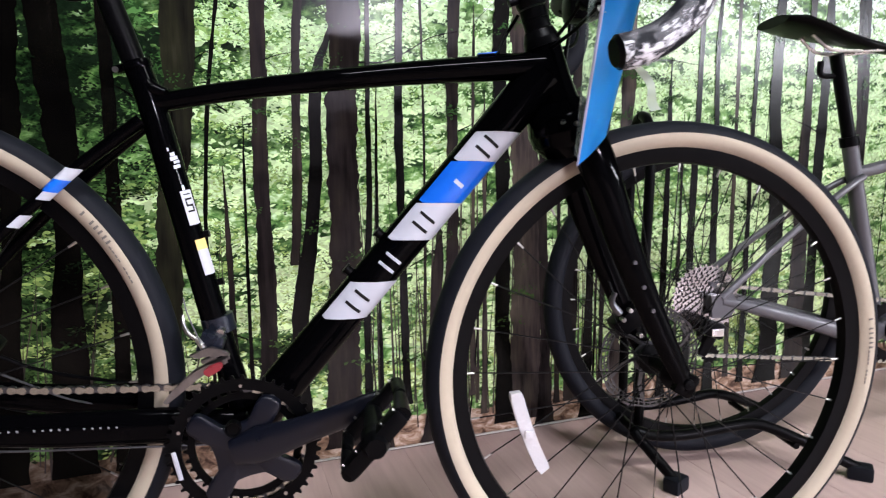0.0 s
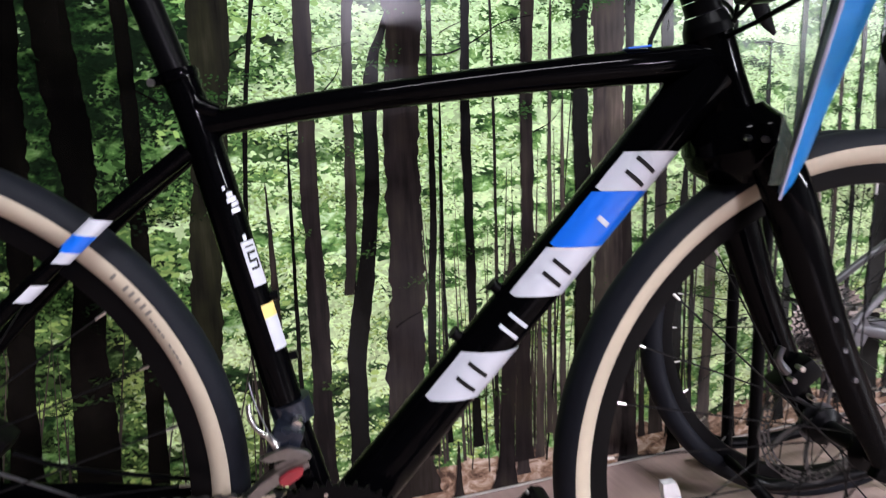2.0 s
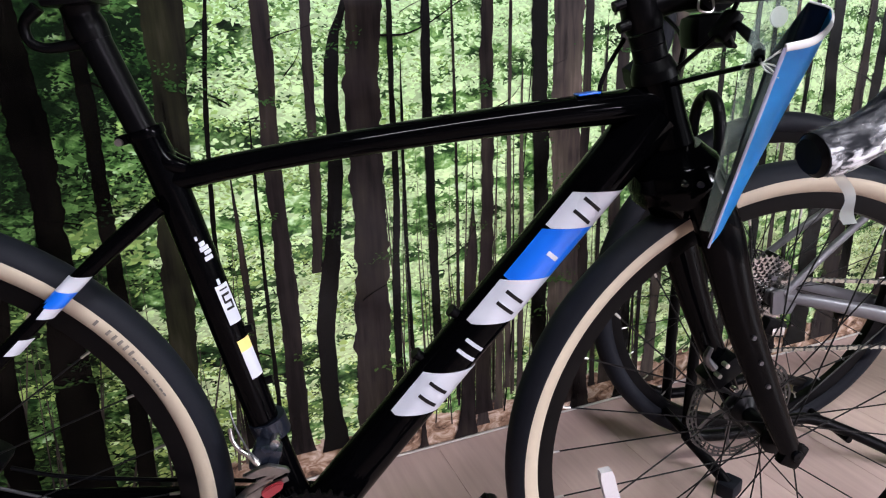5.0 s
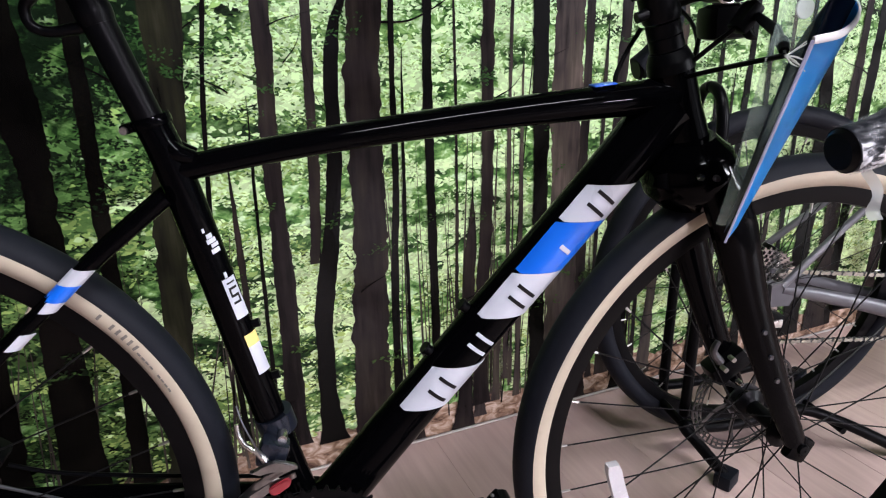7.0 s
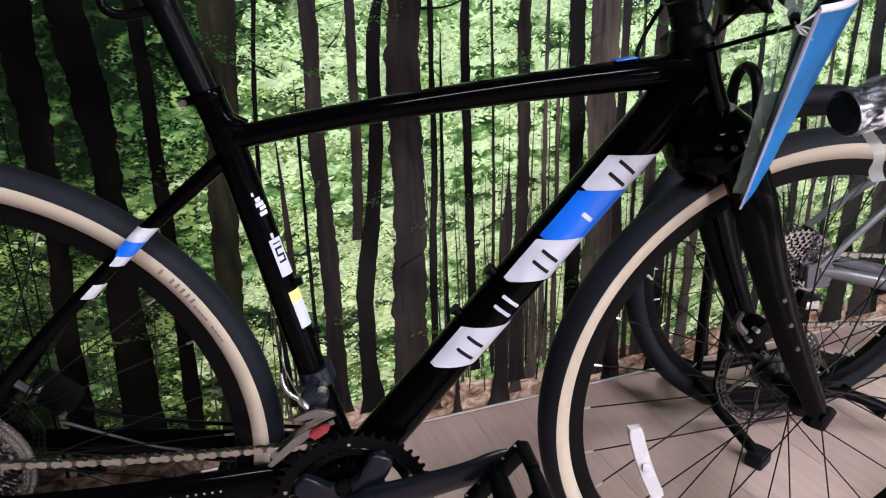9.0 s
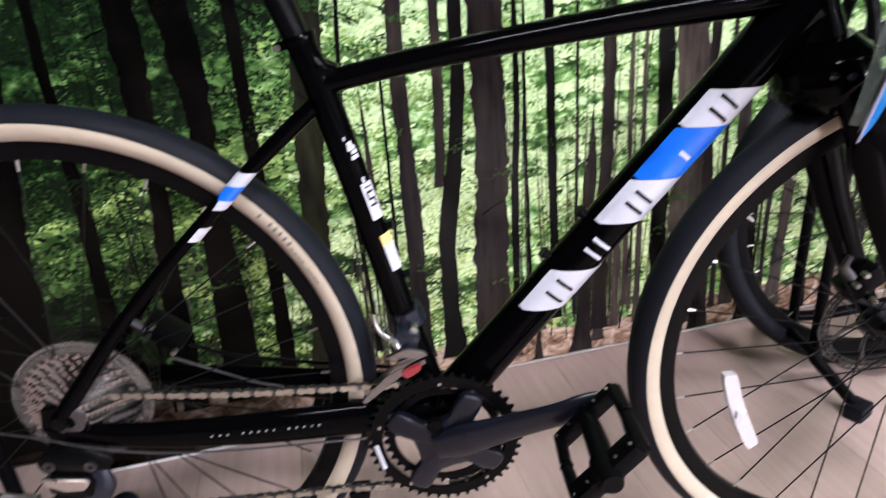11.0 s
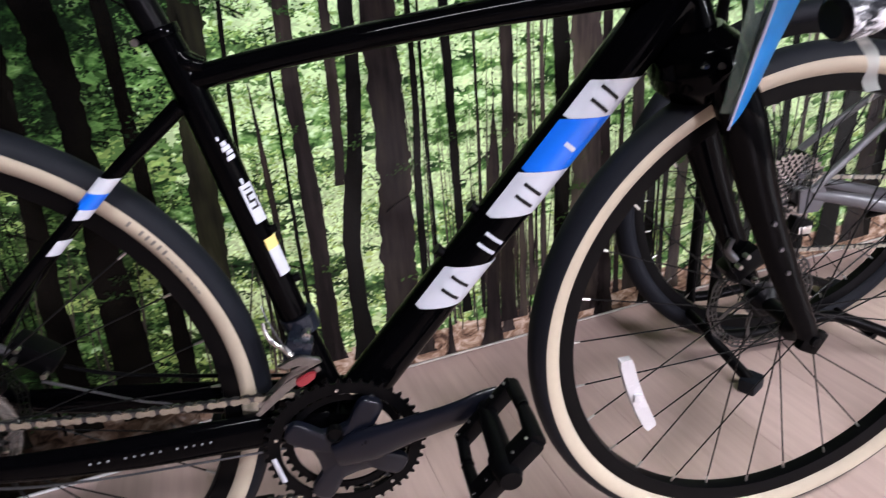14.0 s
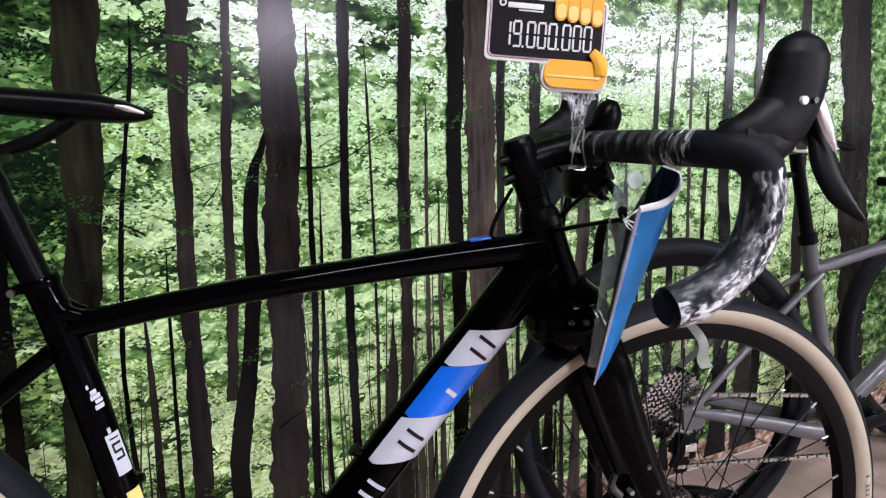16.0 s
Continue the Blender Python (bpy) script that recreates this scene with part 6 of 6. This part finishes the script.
def rear_stand(name_label, m, hub_z):
    st = tagged(new("bicycle_stand"), name_label, "bicycle stand", "display stands")
    st.matrix_basis = m
    low = 0.03 if hub_z > 0.36 else 0.09
    hoop = [(-0.19, -0.045, low), (-0.186, -0.046, 0.4), (-0.18, -0.044, 0.68), (-0.18, -0.026, 0.718), (-0.18, 0.0, 0.728), (-0.18, 0.026, 0.718), (-0.18, 0.044, 0.68), (-0.186, 0.046, 0.4), (-0.19, 0.045, low)]
    if hub_z < 0.36:  # the grey one has its hoop closer to the hub
        hoop = [(x + 0.052, y, z * 1.0225) for x, y, z in hoop]
    part("hoop", tube(bmesh.new(), hoop, 0.0105, segs=14, steps=60), SATIN_BLACK, st)
    for s in (-1, 1):
        if hub_z > 0.36:
            rail = [(-0.16, s * 0.09, 0.066), (-0.135, s * 0.09, 0.05), (-0.105, s * 0.09, 0.034), (-0.06, s * 0.09, 0.035), (0.0, s * 0.09, 0.044), (0.07, s * 0.09, 0.056), (0.138, s * 0.09, 0.056), (0.19, s * 0.092, 0.03), (0.27, s * 0.092, 0.012)]
            part("base_rail", tube(bmesh.new(), rail, 0.0105, segs=14, steps=44), SATIN_BLACK, st)
            part("hook_arm", tube(bmesh.new(), [(-0.105, s * 0.09, 0.036), (-0.095, s * 0.09, 0.06), (-0.085, s * 0.09, 0.098)], [0.0125, 0.0135, 0.014], segs=14), SATIN_BLACK, st)
            part("rubber_cap", tube(bmesh.new(), [(-0.092, s * 0.09, 0.076), (-0.083, s * 0.09, 0.1), (-0.068, s * 0.09, 0.115), (-0.056, s * 0.09, 0.114)], [0.016, 0.021, 0.022, 0.014], segs=16), RUBBER, st)
            part("brace", tube(bmesh.new(), [(0.19, s * 0.092, 0.04), (0.26, s * 0.05, 0.07), (0.3, 0.02, 0.085)], 0.0075, segs=12), SATIN_BLACK, st)
            continue
        rail = [(-0.107, s * 0.152, 0.022), (-0.14, s * 0.118, 0.065), (-0.165, s * 0.09, 0.1), (-0.125, s * 0.084, 0.086), (-0.05, s * 0.084, 0.083), (0.05, s * 0.084, 0.096), (0.1, s * 0.09, 0.1), (0.18, s * 0.118, 0.073), (0.285, s * 0.156, 0.022)]
        part("base_rail", tube(bmesh.new(), rail, 0.0115, segs=14, steps=54), SATIN_BLACK, st)
        foot_block(st, (-0.104, s * 0.155, 0.0155))
        foot_block(st, (0.289, s * 0.158, 0.0155))
    zc = 0.03 if hub_z > 0.36 else 0.1
    part("cross_bar", tube(bmesh.new(), [(-0.165, -0.09, zc), (-0.165, 0.09, zc)], 0.009, segs=12), SATIN_BLACK, st)
    if hub_z > 0.36:
        part("upright", tube(bmesh.new(), [(0.303, 0.02, 0.0), (0.303, 0.02, 0.166)], 0.0105, segs=14), SATIN_BLACK, st)
        part("upright_cap", block(bmesh.new(), (0.307, 0.02, 0.168), (0.03, 0.026, 0.012), bevel=0.003), SATIN_BLACK, st)
        return st
    part("cross_bar", tube(bmesh.new(), [(0.17, -0.125, 0.062), (0.17, 0.125, 0.062)], 0.007, segs=12), SATIN_BLACK, st)
    return st


rear_stand("black steel rear-wheel display stand under the black bicycle", pose(-0.2978, 1.1818, -0.0045) @ pose(0, 0, 0, 0, 0, -10.81), 0.38)


# ---------------------------------------------------------------- grey bicycles behind
def grey_bicycle():
    b = tagged(new("grey_bicycle"), "matte grey bicycle with black tyres parked by the wallpaper", "bicycle", "grey bicycles")
    w = wheel(b, (0, 0, 0), tan=False, rear=True, spokes=28)
    rotor(w, 0.042, 0.07)
    cassette(w, 9, 0.075, 0.024, guard=False)
    wheel(b, (1.06, 0, 0), tan=False, spokes=24)
    bb = np.array((0.42, 0, -0.075))
    top, head0, head1 = np.array((0.318, 0, 0.34)), np.array((0.8, 0, 0.36)), np.array((0.84, 0, 0.25))
    part("seat_tube", tube(bmesh.new(), [bb, top], 0.0165, segs=20), GREY_PAINT, b)
    part("top_tube", tube(bmesh.new(), [(0.345, 0, 0.27), (0.55, 0, 0.315), head0 + (0.012, 0, -0.03)], [0.0135, 0.0145, 0.018], segs=18), GREY_PAINT, b)
    part("down_tube", tube(bmesh.new(), [bb, head1 + (-0.01, 0, 0.02)], 0.022, segs=20), GREY_PAINT, b)
    part("head_tube", tube(bmesh.new(), [head0, head1], 0.022, segs=20), GREY_PAINT, b)
    part("bottom_bracket", lathe(bmesh.new(), [(0.01, -0.04), (0.024, -0.04), (0.024, 0.04), (0.01, 0.04)], bb, 28), GREY_PAINT, b)
    for s in (-1, 1):
        part("chain_stay", tube(bmesh.new(), [(0.012, s * 0.066, 0.004), (0.06, s * 0.064, -0.006), (0.2, s * 0.055, -0.043), (0.36, s * 0.045, -0.084), bb + (-0.01, s * 0.03, 0)], [0.009, 0.0135, 0.0155, 0.019, 0.02], segs=16, wide=0.7), GREY_PAINT, b)
        part("seat_stay", tube(bmesh.new(), [(0.01, s * 0.066, 0.01), (0.14, s * 0.05, 0.12), (0.3, s * 0.028, 0.236), (0.345, s * 0.018, 0.262)], 0.0075, segs=12), GREY_PAINT, b)
        part("dropout", plate(bmesh.new(), [(-0.014, 0.016), (0.03, 0.024), (0.045, 0.002), (0.03, -0.03), (-0.01, -0.03)], s * 0.066 - 0.004, s * 0.066 + 0.004), GREY_PAINT, b)
        part("fork_blade", tube(bmesh.new(), [head1 + (0.012, s * 0.03, -0.01), (0.93, s * 0.052, 0.13), (1.06, s * 0.058, 0)], [0.018, 0.015, 0.011], segs=14), GREY_PAINT, b)
    part("fork_crown", tube(bmesh.new(), [head1 + (0, 0, 0.005), head1 + (0.014, 0, -0.022)], 0.03, segs=20, wide=1.3), GREY_PAINT, b)
    part("seat_post", tube(bmesh.new(), [top, (0.272, 0, 0.52)], 0.0138, segs=18), SATIN_BLACK, b)
    part("seat_clamp", tube(bmesh.new(), [top + (0.003, 0, -0.012), top + (-0.002, 0, 0.008)], 0.0195, segs=18), SATIN_BLACK, b)
    part("light_mount", tube(bmesh.new(), [(0.285, 0, 0.475), (0.24, 0, 0.478), (0.238, 0, 0.505)], [0.006, 0.006, 0.007], segs=10), SATIN_BLACK, b)
    bm, rings = bmesh.new(), []
    for x, hw, hi, lo in ((0.122, 0.055, 0.592, 0.57), (0.16, 0.072, 0.592, 0.562), (0.21, 0.064, 0.58, 0.552), (0.27, 0.042, 0.566, 0.54), (0.34, 0.025, 0.552, 0.528), (0.4, 0.018, 0.541, 0.52), (0.418, 0.008, 0.532, 0.524)):
        c, h = (hi + lo) / 2, (hi - lo) / 2
        rings.append([bm.verts.new((x, hw * math.cos(a), c + h * math.sin(a))) for a in np.linspace(0, 2 * math.pi, 18, False)])
    for a, c in zip(rings, rings[1:]):
        for i in range(18):
            bm.faces.new((a[i], a[(i + 1) % 18], c[(i + 1) % 18], c[i]))
    bm.faces.new(rings[0][::-1])
    bm.faces.new(rings[-1])
    part("saddle", bm, SATIN_BLACK, b, "black saddle")
    part("saddle_rail", tube(bmesh.new(), [(0.2, -0.02, 0.555), (0.24, -0.022, 0.527), (0.3, -0.022, 0.524), (0.38, -0.01, 0.53)], 0.0036, segs=8), STEEL, b)
    part("saddle_rail", tube(bmesh.new(), [(0.2, 0.02, 0.555), (0.24, 0.022, 0.527), (0.3, 0.022, 0.524), (0.38, 0.01, 0.53)], 0.0036, segs=8), STEEL, b)
    cs = part("crankset", lathe(bmesh.new(), [(0.0, -0.07), (0.014, -0.07), (0.016, -0.04), (0.0, -0.04)], bb, 24), SATIN_BLACK, b)
    part("chainring", ring_plate(bmesh.new(), toothed(34, 0.066, 0.071), disc(0.045, 170), -0.048, -0.045, (bb[0], bb[2])), SATIN_BLACK, cs, smooth=False)
    part("crank_arm", tube(bmesh.new(), [bb + (0, -0.062, 0), bb + (0.165, -0.07, 0.035)], [0.017, 0.013], segs=14, wide=0.5), SATIN_BLACK, cs)
    part("crank_arm", tube(bmesh.new(), [bb + (0, 0.062, 0), bb + (-0.165, 0.07, -0.035)], [0.017, 0.013], segs=14, wide=0.5), SATIN_BLACK, cs)
    ch = part("chain", tube(bmesh.new(), [(0.1, -0.043, 0.028), (0.11, -0.043, 0.027)], 0.002, segs=6), CHAIN_STEEL, b)
    chain_run(ch, [(0.0, -0.043, 0.036), (0.42, -0.043, -0.008)])
    chain_run(ch, [(-0.02, -0.05, -0.115), (0.42, -0.043, -0.144)])
    d = part("rear_derailleur", block(bmesh.new(), (-0.01, -0.075, -0.052), (0.045, 0.026, 0.034), Matrix.Rotation(radians(20), 4, "Y"), bevel=0.008), SATIN_BLACK, b)
    part("bright_plate", block(bmesh.new(), (-0.008, -0.0905, -0.056), (0.026, 0.004, 0.016), bevel=0.0015), STEEL, d)
    part("cage_plate", tube(bmesh.new(), [(0.0, -0.055, -0.07), (-0.02, -0.052, -0.115)], [0.014, 0.012], segs=12, wide=0.2), SATIN_BLACK, d)
    for z in (-0.07, -0.113):
        part("jockey_wheel", ring_plate(bmesh.new(), toothed(11, 0.0175, 0.0205), disc(0.004, 55), -0.052, -0.047, (-0.012 - (z + 0.07) * 0.3, z)), SATIN_BLACK, d, smooth=False)
    c = part("brake_caliper", block(bmesh.new(), (0.066, 0.045, 0.035), (0.05, 0.034, 0.03), Matrix.Rotation(radians(35), 4, "Y"), bevel=0.007), SATIN_BLACK, b)
    part("handlebar", tube(bmesh.new(), [(0.83, -0.3, 0.44), (0.85, -0.1, 0.44), (0.85, 0.1, 0.44), (0.83, 0.3, 0.44)], 0.0135, segs=14), SATIN_BLACK, b)
    part("stem", tube(bmesh.new(), [head0, head0 + (-0.008, 0, 0.05), (0.85, 0, 0.44)], [0.016, 0.018, 0.017], segs=16), SATIN_BLACK, b)
    return b


GREY = pose(1.09, 1.355, 0.351) @ pose(0, 0, 0, 0, 1.0, -13.0)
second = grey_bicycle()
second.matrix_basis = GREY
rear_stand("black steel rear-wheel display stand under the grey bicycle", pose(1.07, 1.353, -0.0045) @ pose(0, 0, 0, 0, 0, -13.0), 0.34)
third = copy_thing(second, pose(2.2, 1.39, 0.349) @ pose(0, 0, 0, 0, 0, -13.0))
third["label"] = "grey bicycle with black tyres beside the other grey one"

# floor planks around the bicycles, each a piece of its own
PLANK_W, PLANK_L, FLOOR_TOP = 0.19, 1.22, -0.0045
bm = block(bmesh.new(), (0, 0, -0.002), (PLANK_W - 0.0003, PLANK_L - 0.0003, 0.004))
bmesh.ops.bevel(bm, geom=[e for e in bm.edges if all(v.co.z > -0.001 for v in e.verts)], offset=0.0007, segments=1, affect="EDGES")
plank = part("plank", bm, FLOOR_MAT, floor, smooth=False)
g = random.Random(4)
first = True
for i in range(-15, 20):
    joint = 0.1 + g.uniform(0.02, 0.3)
    for y0, y1 in ((-0.7, joint), (joint, WALL_Y - 0.003)):
        mt = Matrix.Translation((0.285 + PLANK_W * (i + 0.5), (y0 + y1) / 2, FLOOR_TOP)) @ Matrix.Diagonal((1, (y1 - y0) / PLANK_L, 1, 1))
        if first:
            plank.matrix_basis = mt
            first = False
        else:
            again(plank, mt, floor)
